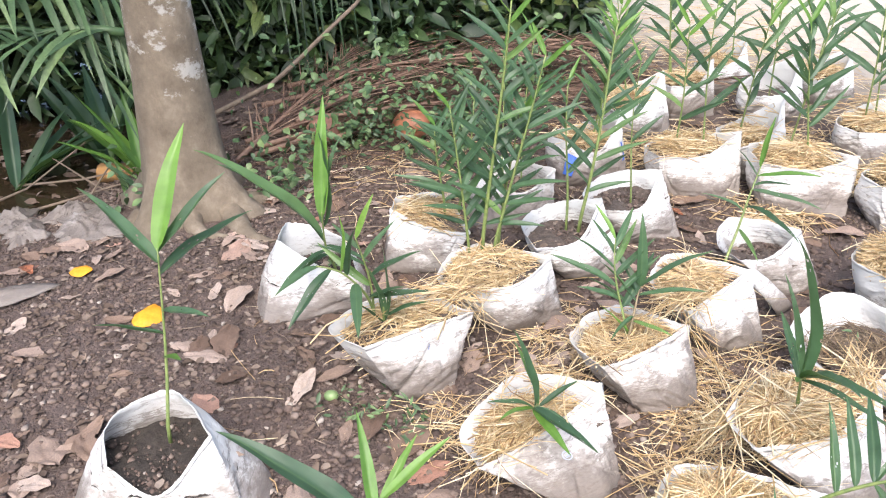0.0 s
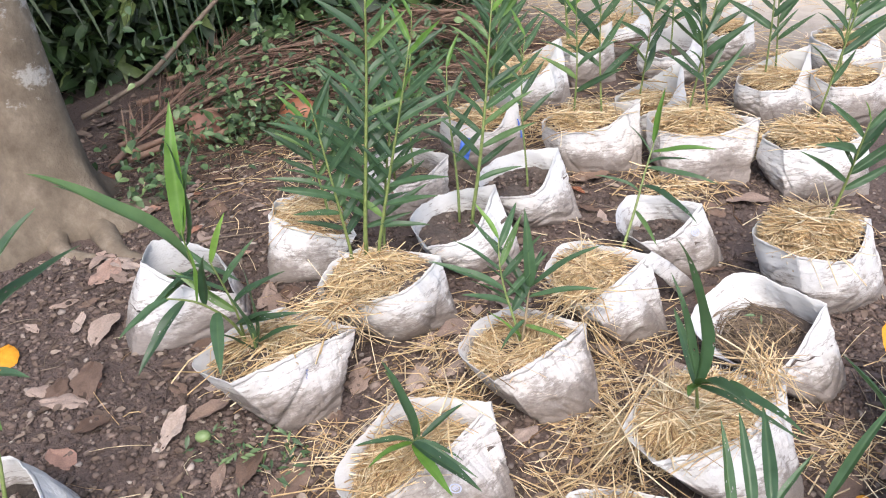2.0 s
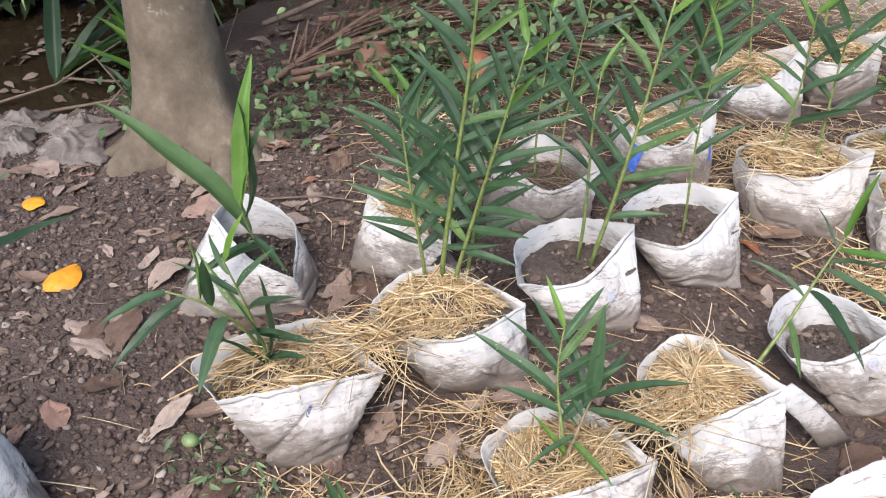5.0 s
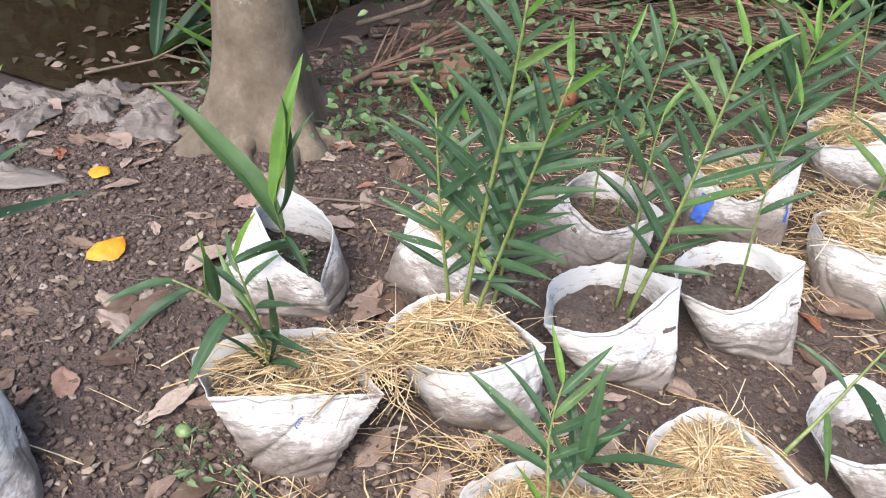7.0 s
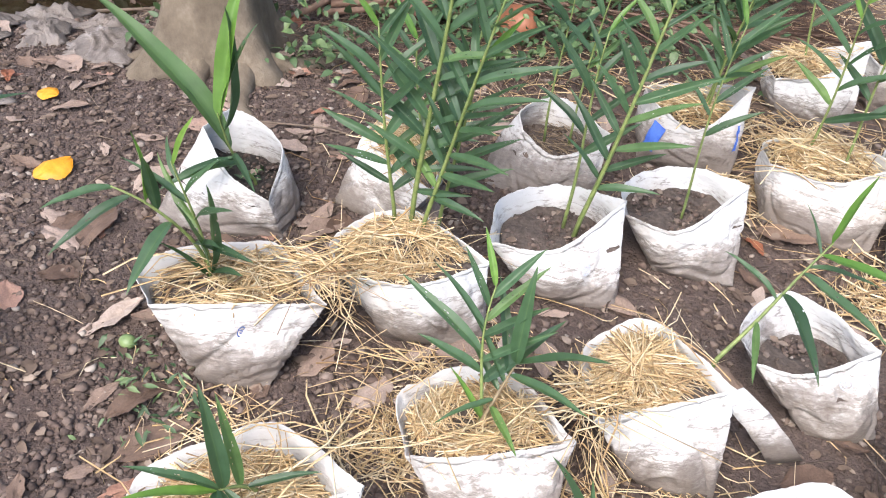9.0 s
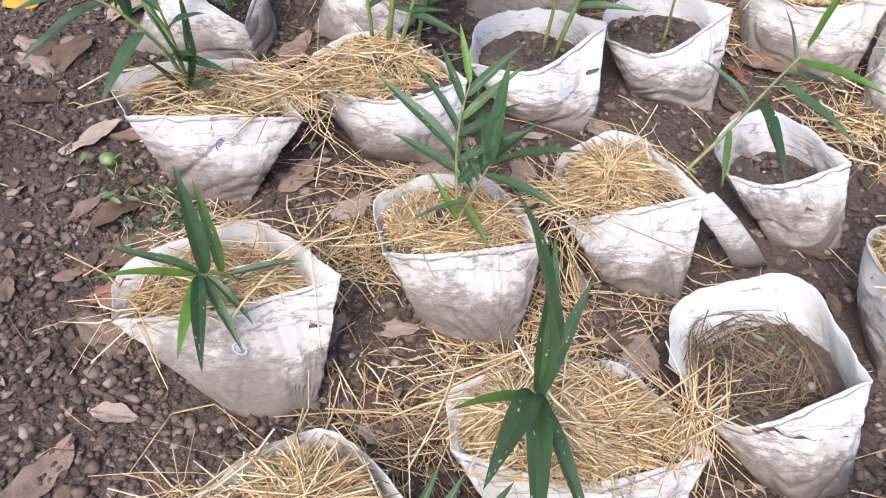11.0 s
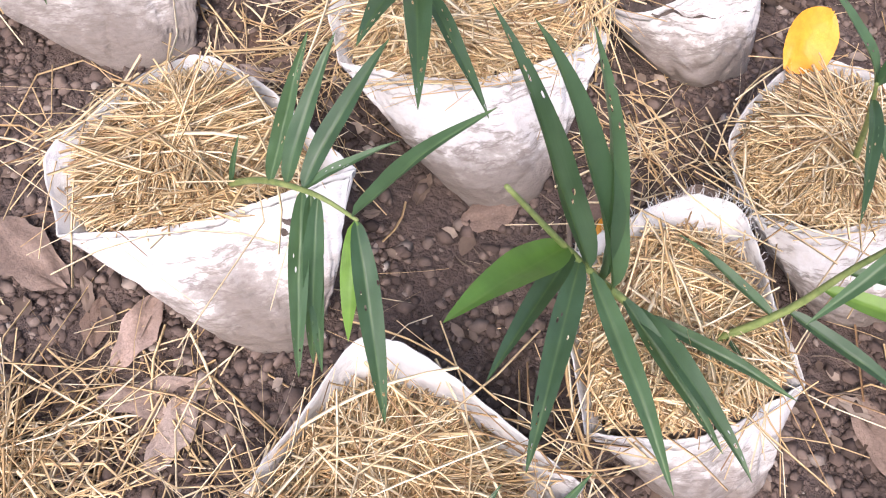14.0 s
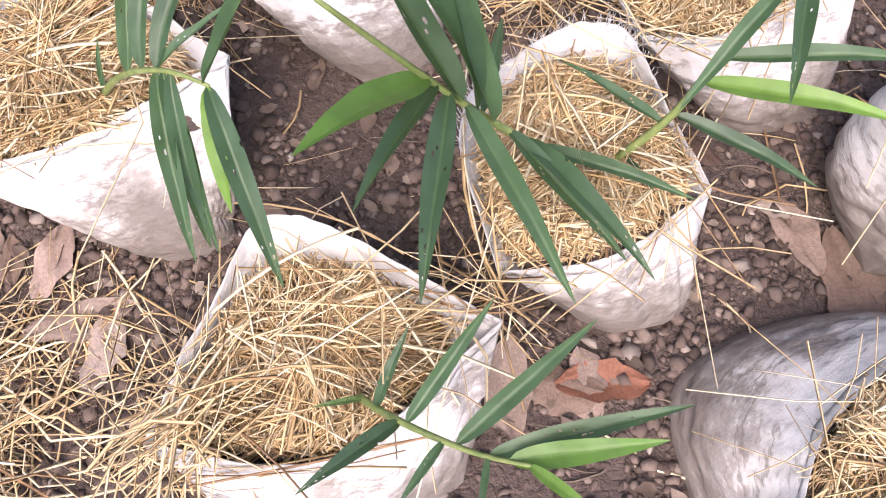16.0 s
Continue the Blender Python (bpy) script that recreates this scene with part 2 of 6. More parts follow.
def ground_material():
    m, n, l, b = material("soil_ground", 0.92)
    geo = n.new("ShaderNodeNewGeometry").outputs["Position"]
    big = noisetex(n, l, geo, 1.4, 4.0)
    mid = noisetex(n, l, geo, 11.0, 6.0, 0.7)
    fine = noisetex(n, l, geo, 85.0, 5.0, 0.7)
    c1 = ramp(n, [(0.25, (0.068, 0.048, 0.041)), (0.5, (0.118, 0.084, 0.071)), (0.75, (0.195, 0.145, 0.123))])
    l.new(mid, c1.inputs[0])
    c2 = mix(n, l, big, (0.10, 0.066, 0.053), (0.155, 0.119, 0.104))
    c3 = mix(n, l, 0.55, c1.outputs[0], c2)
    g = ramp(n, [(0.3, (0.6, 0.6, 0.6)), (0.7, (1.25, 1.22, 1.2))])
    l.new(fine, g.inputs[0])
    mul = n.new("ShaderNodeMix"); mul.data_type = "RGBA"; mul.blend_type = "MULTIPLY"
    mul.inputs[0].default_value = 0.8
    l.new(c3, mul.inputs[6]); l.new(g.outputs[0], mul.inputs[7])
    # ground out in the open: the strong sun on it is painted as paler colour
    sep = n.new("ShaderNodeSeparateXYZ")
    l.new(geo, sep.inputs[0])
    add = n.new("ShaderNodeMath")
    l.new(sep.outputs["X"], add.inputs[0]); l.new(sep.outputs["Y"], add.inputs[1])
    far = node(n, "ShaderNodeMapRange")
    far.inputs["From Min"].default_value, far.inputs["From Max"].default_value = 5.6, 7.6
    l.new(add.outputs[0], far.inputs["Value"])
    # pale tones brightened to pass for sunlit soil
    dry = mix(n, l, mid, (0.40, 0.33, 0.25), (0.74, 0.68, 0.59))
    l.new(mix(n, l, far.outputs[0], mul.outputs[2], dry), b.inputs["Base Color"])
    vor = node(n, "ShaderNodeTexVoronoi", Scale=52.0, Randomness=1.0)
    vor.feature = "DISTANCE_TO_EDGE"
    l.new(geo, vor.inputs["Vector"])
    cr = ramp(n, [(0.0, (0, 0, 0)), (0.12, (1, 1, 1))])
    l.new(vor.outputs["Distance"], cr.inputs[0])
    ad = node(n, "ShaderNodeMath"); ad.operation = "MULTIPLY_ADD"
    l.new(cr.outputs[0], ad.inputs[0]); ad.inputs[1].default_value = 0.13
    l.new(fine, ad.inputs[2])
    ad2 = node(n, "ShaderNodeMath"); ad2.operation = "MULTIPLY_ADD"
    l.new(mid, ad2.inputs[0]); ad2.inputs[1].default_value = 1.5
    l.new(ad.outputs[0], ad2.inputs[2])
    bump(n, l, b, ad2.outputs[0], 1.0, 0.014)
    return m


M_GROUND = ground_material()


def bark_material():
    m, n, l, b = material("bark", 0.85)
    co = coords(n)
    f = noisetex(n, l, co, 9.0, 7.0, 0.7, (1, 1, 0.8))
    c = ramp(n, [(0.3, (0.085, 0.066, 0.045)), (0.55, (0.165, 0.132, 0.095)), (0.75, (0.27, 0.225, 0.175))])
    l.new(f, c.inputs[0])
    sep = n.new("ShaderNodeSeparateXYZ")
    l.new(co, sep.inputs[0])
    # pale lichen patches, dense above knee height
    up = node(n, "ShaderNodeMapRange")
    up.inputs["From Min"].default_value, up.inputs["From Max"].default_value = 0.25, 1.0
    up.inputs["To Min"].default_value, up.inputs["To Max"].default_value = -0.24, 0.06
    l.new(sep.outputs["Z"], up.inputs["Value"])
    li = noisetex(n, l, co, 6.5, 8.0, 0.72, (1, 1, 1.5))
    ad = n.new("ShaderNodeMath")
    # more of it towards +x
    xside = node(n, "ShaderNodeMapRange")
    xside.inputs["From Min"].default_value, xside.inputs["From Max"].default_value = -0.02, 0.12
    xside.inputs["To Min"].default_value, xside.inputs["To Max"].default_value = 0.0, 0.055
    l.new(sep.outputs["X"], xside.inputs["Value"])
    both = n.new("ShaderNodeMath")
    l.new(up.outputs[0], both.inputs[0]); l.new(xside.outputs[0], both.inputs[1])
    l.new(li, ad.inputs[0]); l.new(both.outputs[0], ad.inputs[1])
    mk = ramp(n, [(0.50, (0, 0, 0)), (0.56, (0.75, 0.75, 0.75))])
    l.new(ad.outputs[0], mk.inputs[0])
    l.new(mix(n, l, mk.outputs[0], c.outputs[0], (0.40, 0.39, 0.36)), b.inputs["Base Color"])
    bump(n, l, b, f, 0.7, 0.02)
    return m


M_BARK = bark_material()


def water_material():
    m, n, l, b = material("ditch_water", 0.08)
    b.inputs["Base Color"].default_value = (0.035, 0.024, 0.014, 1)
    f = noisetex(n, l, coords(n), 5.0, 3.0)
    bump(n, l, b, f, 0.15, 0.02)
    return m


M_WATER = water_material()

# ---------------------------------------------------------------- builders


def mesh_object(name, verts, faces, mat, parent=None, smooth=True):
    me = bpy.data.meshes.new(name)
    me.from_pydata([tuple(v) for v in verts], [], [tuple(f) for f in faces])
    if smooth:
        me.polygons.foreach_set("use_smooth", [True] * len(me.polygons))
    me.materials.append(mat)
    ob = new(name, me)
    if parent:
        ob.parent = parent
    return ob


def part(name, bm, mat, parent, label="", smooth=True):
    me = bpy.data.meshes.new(name)
    bm.to_mesh(me)
    bm.free()
    if smooth:
        me.polygons.foreach_set("use_smooth", [True] * len(me.polygons))
    me.materials.append(mat)
    ob = new(name, me)
    ob.parent = parent
    return tagged(ob, label)


def ground_z(x, y):
    """Height of the soil: nearly level, with a ditch beyond the tree."""
    z = 0.004 * noise.noise((x * 2.1, y * 2.1, 0.3)) + 0.004 * noise.noise((x * 7, y * 7, 1.3))
    d = min(max((-1.25 - x) * 1.2, 0), 1) * min(max((y - 2.95 - 0.15 * x) * 1.6, 0), 1)
    return z - 0.22 * d


def tube(path, radii, sides=7):
    """Verts and quads of a round tube along a list of points."""
    verts, faces = [], []
    for i, p in enumerate(path):
        a, b = path[max(i - 1, 0)], path[min(i + 1, len(path) - 1)]
        t = (b - a).normalized()
        u = t.orthogonal().normalized() if i == 0 else (u - t * u.dot(t)).normalized()
        w = t.cross(u)
        for k in range(sides):
            an = 2 * math.pi * k / sides
            verts.append(p + (u * math.cos(an) + w * math.sin(an)) * radii[i])
    for i in range(len(path) - 1):
        for k in range(sides):
            k2 = (k + 1) % sides
            faces.append((i * sides + k, i * sides + k2, (i + 1) * sides + k2, (i + 1) * sides + k))
    faces.append(tuple(range(sides - 1, -1, -1)))
    faces.append(tuple(range((len(path) - 1) * sides, len(path) * sides)))
    return verts, faces


def strands(rng, centres, heading, pitch, length, radius, bend, seg=3, turn=None):
    """Many thin three-sided stalks, each through its centre, gently bent. Arrays in, verts and faces out."""
    n = len(centres)
    d = np.stack([np.cos(heading) * np.cos(pitch), np.sin(heading) * np.cos(pitch), np.sin(pitch)], 1)
    side = np.stack([-np.sin(heading), np.cos(heading), np.zeros(n)], 1)
    up = np.cross(d, side)
    s = np.linspace(-0.5, 0.5, seg + 1)
    kink = rng.normal(0, 1, (n, 2)) * bend[:, None]
    if turn is not None:
        kink[:, 0] = kink[:, 0] * 0.3 + turn
    ax = centres[:, None] + d[:, None] * (s[None, :, None] * length[:, None, None])
    q = (s ** 2)[None, :, None] * length[:, None, None] * 4
    ax = ax + side[:, None] * q * kink[:, :1, None] - up[:, None] * q * np.abs(kink[:, 1:, None]) * 0.6
    ring = []
    for k in range(3):
        an = 2 * np.pi * k / 3 + rng.uniform(0, 6.28, n)
        off = side * np.cos(an)[:, None] + up * np.sin(an)[:, None]
        ring.append(ax + off[:, None] * radius[:, None, None])
    v = np.stack(ring, 2).reshape(-1, 3)
    per = (seg + 1) * 3
    f = []
    for i in range(seg):
        for k in range(3):
            k2 = (k + 1) % 3
            f.append((i * 3 + k, i * 3 + k2, i * 3 + 3 + k2, i * 3 + 3 + k))
    f = np.array(f)
    faces = (f[None] + (np.arange(n) * per)[:, None, None]).reshape(-1, 4)
    return v, faces


def stuff(name, v, faces, mat, label, category, smooth=True):
    me = bpy.data.meshes.new(name)
    me.from_pydata(v.tolist(), [], faces.tolist())
    if smooth:
        me.polygons.foreach_set("use_smooth", [True] * len(me.polygons))
    me.materials.append(mat)
    return tagged(new(name, me), label, category, kind="stuff")


# ---------------------------------------------------------------- sacks
def through_points(pts, f):
    """Point at f (0 to 1) of a smooth open curve through a few points, paced by their distances."""
    seg = [(pts[i + 1] - pts[i]).length for i in range(len(pts) - 1)]
    d = f * sum(seg)
    i = 0
    while i < len(seg) - 1 and d > seg[i]:
        d -= seg[i]
        i += 1
    g = min(d / seg[i], 1.0)
    p1, p2 = pts[i], pts[i + 1]
    p0 = pts[i - 1] if i else p1 * 2 - p2
    p3 = pts[i + 2] if i + 2 < len(pts) else p2 * 2 - p1
    return p1 + (p2 - p0 + (2 * p0 - 5 * p1 + 4 * p2 - p3 + (3 * (p1 - p2) + p3 - p0) * g) * g) * (0.5 * g)


class Sack:
    """A cut-down flat bag, pulled open and filled. Its mouth runs from the right crease round the back (back, side)
    to the left crease and straight along the front; the sewn bottom goes from foot_l to foot_r and is depth deep."""

    def __init__(self, right, back, side, left, front, foot_l, foot_r, depth, level, seed, dirty=False):
        pts = [Vector(p) for p in (right, back, side, left, front)]
        self.x = sum(p.x for p in pts) / 5
        self.y = sum(p.y for p in pts) / 5
        c = Vector((self.x, self.y, 0))
        self.right, self.back, self.side, self.left, self.front = (p - c for p in pts)
        fl, fr = Vector((*foot_l, 0)) - c, Vector((*foot_r, 0)) - c
        n = Vector((-(fr - fl).y, (fr - fl).x, 0)).normalized() * depth
        m = (fl + fr) / 2
        self.foot_front = [fl, m - n * 0.05, fr]
        self.foot_back = [fr, fr + n * 0.75 + (m - fr) * 0.05, m + n, fl + n * 0.75 + (m - fl) * 0.05, fl]
        self.off = (m.x + n.x * 0.5, m.y + n.y * 0.5)
        self.ba, self.bb = (fr - fl).length / 2, depth / 2
        self.a, self.b = (self.right - self.side).length / 2, (self.back - self.front).length / 2
        self.level, self.seed, self.dirty = level, seed, dirty
        rs = random.Random(int(seed * 10))
        self.grain, self.slump = rs.uniform(-0.9, 0.9), rs.uniform(0.018, 0.034)
        self.rim = [self.mouth(k / 16).z for k in range(16)]

    def mouth(self, u):
        u = u % 1.0
        if u < 0.5:
            p = through_points([self.right, self.back, self.side, self.left], u * 2)
        else:
            p = through_points([self.left, self.front, self.right], u * 2 - 1)
        q = (math.cos(6.283 * u) * 3, math.sin(6.283 * u) * 3, self.seed * 3.1)
        w = 0.006 * noise.noise(q) + 0.0022 * noise.noise((q[0] * 3, q[1] * 3, q[2]))
        return p + Vector((p.x * w * 5, p.y * w * 5, w + 0.0022 * noise.noise((q[0] * 11, q[1] * 11, q[2]))))

    def height(self, u):
        return self.mouth(u).z

    def wall(self, u, v, inset=0.0):
        """Point of the wall at bearing u and at v of the rim's height."""
        u = u % 1.0
        r = self.mouth(u)
        b = through_points(self.foot_back, u * 2) if u < 0.5 else through_points(self.foot_front, u * 2 - 1)
        s = v ** 0.92
        x, y, z = b.x + (r.x - b.x) * s, b.y + (r.y - b.y) * s, v * r.z
        # away from the two creases the filling presses the cloth out
        du = min(u, 1 - u, abs(u - 0.5))
        free = 1 - math.exp(-du / 0.055)
        cx, cy = self.off[0] * (1 - s), self.off[1] * (1 - s)
        ox, oy = x - cx, y - cy
        ol = math.hypot(ox, oy) or 1
        ox, oy = ox / ol, oy / ol
        vv = min(v, 1.0)
        push = self.slump * free * math.sin(math.pi * vv ** 0.8) * (1 + 0.5 * noise.noise((u * 7, v * 1.5, self.seed)))
        # folds: broad slack ones across the lower half, slanting ones from the feet, sharp creases among them
        g = x * 0.8 + y * 0.8 + z * self.grain
        fold = min(v * 6, 1) * (0.35 + 0.65 * min((1 - vv) * 4, 1))
        low = (1 - vv) ** 0.7
        wob = noise.noise((x * 6, y * 6, self.seed))
        d = 0.006 * noise.noise((g * 8 + self.seed * 7, (x - y) * 4.5, z * 6.5)) + 0.0010 * noise.noise((g * 33, (x - y) * 20, z * 28))
        ridge = noise.noise(((x - y) * 5 + self.seed, (x + y) * 5, z * 34 + 7 * wob))
        d += low * (0.005 * ridge + 0.010 * (0.25 - abs(ridge)))
        # tension folds that fan out from the two feet
        fan = noise.noise((math.atan2(z, (u if u < 0.25 else abs(u - 0.5) if u < 0.75 else 1 - u) + 0.02) * 5, self.seed, u * 3))
        d += 0.0025 * fan * min(low * 1.6, 1)
        k = max(0.0, 0.05 - abs(noise.noise((g * 5 + self.seed, (x - y) * 4, z * 9 + 3)))) / 0.05
        k2 = max(0.0, 0.07 - abs(noise.noise(((x - y) * 4, g * 3 + self.seed * 2, z * 22 + 3 * wob)))) / 0.07
        d += (push if vv > 0 else 0) - (0.0035 * k + 0.006 * k2 * min(low * 1.5, 1)) * fold
        d = push + (d - push) * fold - inset
        return Vector((x + ox * d, y + oy * d, z))

    def build(self, label):
        body_mat = M_DIRTY if self.dirty else M_SACK
        root = new("grow_sack")
        root.location = (self.x, self.y, ground_z(self.x, self.y) - 0.004)
        tagged(root, label, "sack", "cut-down white sacks used as planters")
        nu, nv = 168, 32
        verts, faces = [], []
        for j in range(nv):
            for i in range(nu):
                verts.append(self.wall(i / nu, j / (nv - 1) * 0.985))
        for j in range(nv - 1):
            for i in range(nu):
                i2 = (i + 1) % nu
                faces.append((j * nu + i, j * nu + i2, (j + 1) * nu + i2, (j + 1) * nu + i))
        faces.append(tuple(range(nu - 1, -1, -1)))
        mesh_object("body", verts, faces, body_mat, root)
        # folded-over rim: outside band, lip, and the lining down to the filling
        verts, faces, rows = [], [], 0
        for i in range(nu):
            u = i / nu
            h = self.height(u)
            cuff = 0.007 + 0.008 * noise.noise((math.cos(6.28 * u) * 2.6, math.sin(6.28 * u) * 2.6, self.seed + 1.7))
            cuff = max(cuff, 0.005)
            top = self.wall(u, 1.0)
            low = self.wall(u, max(1 - cuff / h, 0.1))
            mid = self.wall(u, 1 - 0.45 * cuff / h)
            r = math.hypot(top.x, top.y)
            out = Vector((top.x / r, top.y / r, 0))
            flare = 0.0002 + 0.0006 * abs(noise.noise((u * 9, 2.0, self.seed)))
            inner = max(1 - (h - self.level + 0.03) / h, 0.02)
            col = [low + out * 0.0002, low + out * (flare + 0.0008), mid + out * (flare + 0.001), top + out * 0.0012,
                   top + Vector((0, 0, 0.0014)), top - out * 0.0016 - Vector((0, 0, 0.001))]
            for k in (0.85, 0.6, 0.35, 0.1):
                col.append(self.wall(u, inner + (1 - inner) * k, 0.0035))
            rows = len(col)
            verts += col
        for i in range(nu):
            i2 = (i + 1) % nu
            for k in range(rows - 1):
                faces.append((i * rows + k, i2 * rows + k, i2 * rows + k + 1, i * rows + k + 1))
        mesh_object("rim_fold", verts, faces, body_mat, root, smooth=True)["label"] = "rolled rim of the sack"
        return root

    def world(self, p):
        return Vector((self.x + p[0], self.y + p[1], p[2]))

    def filling(self, name, mat, label, mound=0.0, rough=0.006):
        """Soil as one sheet of crumbs inside the sack."""
        nu, nr = 168, 14
        verts, faces = [], []
        for j in range(nr + 1):
            f = j / nr
            for i in range(nu):
                top = min(self.level / self.height(i / nu), 1.0)
                w = self.wall(i / nu, top, 0.016 if mound > 0.01 else 0.006)
                c = Vector((self.off[0] * (1 - top), self.off[1] * (1 - top), 0))
                p = c + (Vector((w.x, w.y, 0)) - c) * f
                z = self.level + mound * (1 - f * f)
                z += rough * noise.noise((p.x * 40, p.y * 40, self.seed)) + 2 * rough * noise.noise((p.x * 13, p.y * 13, self.seed))
                verts.append((p.x, p.y, z))
        for j in range(nr):
            for i in range(nu):
                i2 = (i + 1) % nu
                faces.append((j * nu + i, j * nu + i2, (j + 1) * nu + i2, (j + 1) * nu + i))
        ob = mesh_object(name, verts, faces, mat)
        ob.location = (self.x, self.y, 0)
        return tagged(ob, label, "soil", kind="stuff")

    def mulch(self, count, mound, length, label, mat, spill=0.0, radius=0.0013, name="straw_mulch", over=1.0):
        """Loose stalks heaped in the sack, some hanging over its rim."""
        rng = np.random.default_rng(int(self.seed * 100) + 7)
        edge = np.array([self.wall(k / 72, 0.97, 0.008)[:] for k in range(72)])
        low = np.array([self.wall(k / 72, 0.80, 0.008)[:] for k in range(72)])
        er = np.minimum(np.hypot(edge[:, 0], edge[:, 1]), np.hypot(low[:, 0], low[:, 1]) + 0.03) * over
        ea = np.arctan2(edge[:, 1], edge[:, 0])
        order = np.argsort(ea)

        def reach(an):
            return np.interp((an + np.pi) % (2 * np.pi) - np.pi, ea[order], er[order], period=2 * np.pi)

        # each stalk lies along a chord of the mouth and fills a stretch of it
        t1 = rng.uniform(-np.pi, np.pi, count)
        t2 = t1 + 0.55 + (np.pi - 0.55) * rng.uniform(0, 1, count) ** 1.0
        k1, k2 = rng.uniform(0.86, 0.985, count), rng.uniform(0.86, 0.985, count)
        p1 = np.stack([np.cos(t1), np.sin(t1)], 1) * (reach(t1) * k1)[:, None]
        p2 = np.stack([np.cos(t2), np.sin(t2)], 1) * (reach(t2) * k2)[:, None]
        run = np.hypot(*(p2 - p1).T)
        ln = np.minimum(length * rng.uniform(0.55, 1.4, count), run)
        f0 = rng.uniform(0, 1, count) * (run - ln) / run + ln / run / 2
        px, py = (p1 + (p2 - p1) * f0[:, None]).T
        head = np.arctan2(p2[:, 1] - p1[:, 1], p2[:, 0] - p1[:, 0]) + np.where(rng.uniform(0, 1, count) < 0.5, np.pi, 0)
        turn = rng.normal(0, 0.06, count)
        # a few slide out over the rim, and a few stand up
        lies_over = (rng.uniform(0, 1, count) < (0.03 if over >= 1.0 else 0.012)) & (over > 0.93)
        px, py = np.where(lies_over, px * 1.35, px), np.where(lies_over, py * 1.35, py)
        ln = np.where(lies_over, length * rng.uniform(0.5, 1.0, count), ln)
        stands = np.where(rng.uniform(0, 1, count) < 0.04, rng.uniform(0.1, 0.5, count), 0.0)
        lim = reach(np.arctan2(py, px))
        q = np.clip(np.hypot(px, py) / lim, 0, 1)
        top = np.interp(np.arctan2(py, px), ea[order], edge[order, 2], period=2 * np.pi)
        lump = np.array([noise.noise((x * 9 + self.seed, y * 9, 2.0)) for x, y in zip(px, py)])
        z = self.level + (mound + 0.035 * lump) * (1 - q ** 2.5) + np.clip(top - self.level, -0.02, 0.05) * q ** 4 * 0.5
        z = z - rng.exponential(0.014, count) + 0.012 + np.where(rng.uniform(0, 1, count) < 0.1, 0.010, 0.0)
        z = z + np.sin(stands) * ln * 0.3
        z = np.where(lies_over, np.maximum(z, top + 0.004 + rng.uniform(0, 0.012, count)), z)
        c = np.stack([px + self.x, py + self.y, z], 1)
        # each stalk lies along the slope of the heap
        slope = -mound * 2.5 * q ** 1.5 / np.maximum(lim, 0.05)
        pit = stands + rng.normal(0, 0.09, count) + np.where(lies_over, 0.3, 1.0) * np.arctan(slope) * np.cos(head - np.arctan2(py, px))
        rad = radius * rng.uniform(0.45, 1.25, count)
        bend = rng.uniform(0.0, 0.22, count)
        v, f = strands(rng, c, head, pit, ln, rad, bend, 5, turn)
        allv, allf = [v], [f]
        # a few stalks hang out over the rim, in tufts
        n2 = int(count * 0.002 + spill * 0.5)
        tuft = rng.uniform(0, 1, 4)
        uu = (tuft[rng.integers(0, 4, n2)] + rng.normal(0, 0.05, n2)) % 1.0
        ee = edge[(uu * 72).astype(int) % 72]
        k = rng.uniform(0.80, 1.04, n2)
        c2 = np.stack([ee[:, 0] * k + self.x, ee[:, 1] * k + self.y, ee[:, 2] + 0.014 + rng.uniform(0, 0.008, n2)], 1)
        out = np.arctan2(ee[:, 1], ee[:, 0]) + rng.normal(0, 1.1, n2)
        v2, f2 = strands(rng, c2, out, rng.normal(-0.10, 0.16, n2), length * rng.uniform(0.5, 1.3, n2), radius * rng.uniform(0.5, 1.1, n2), rng.uniform(0, 0.3, n2))
        allf.append(f2 + len(v)); allv.append(v2)
        v, f = np.concatenate(allv), np.concatenate(allf)
        return stuff(name, v, f, mat, label, "straw")


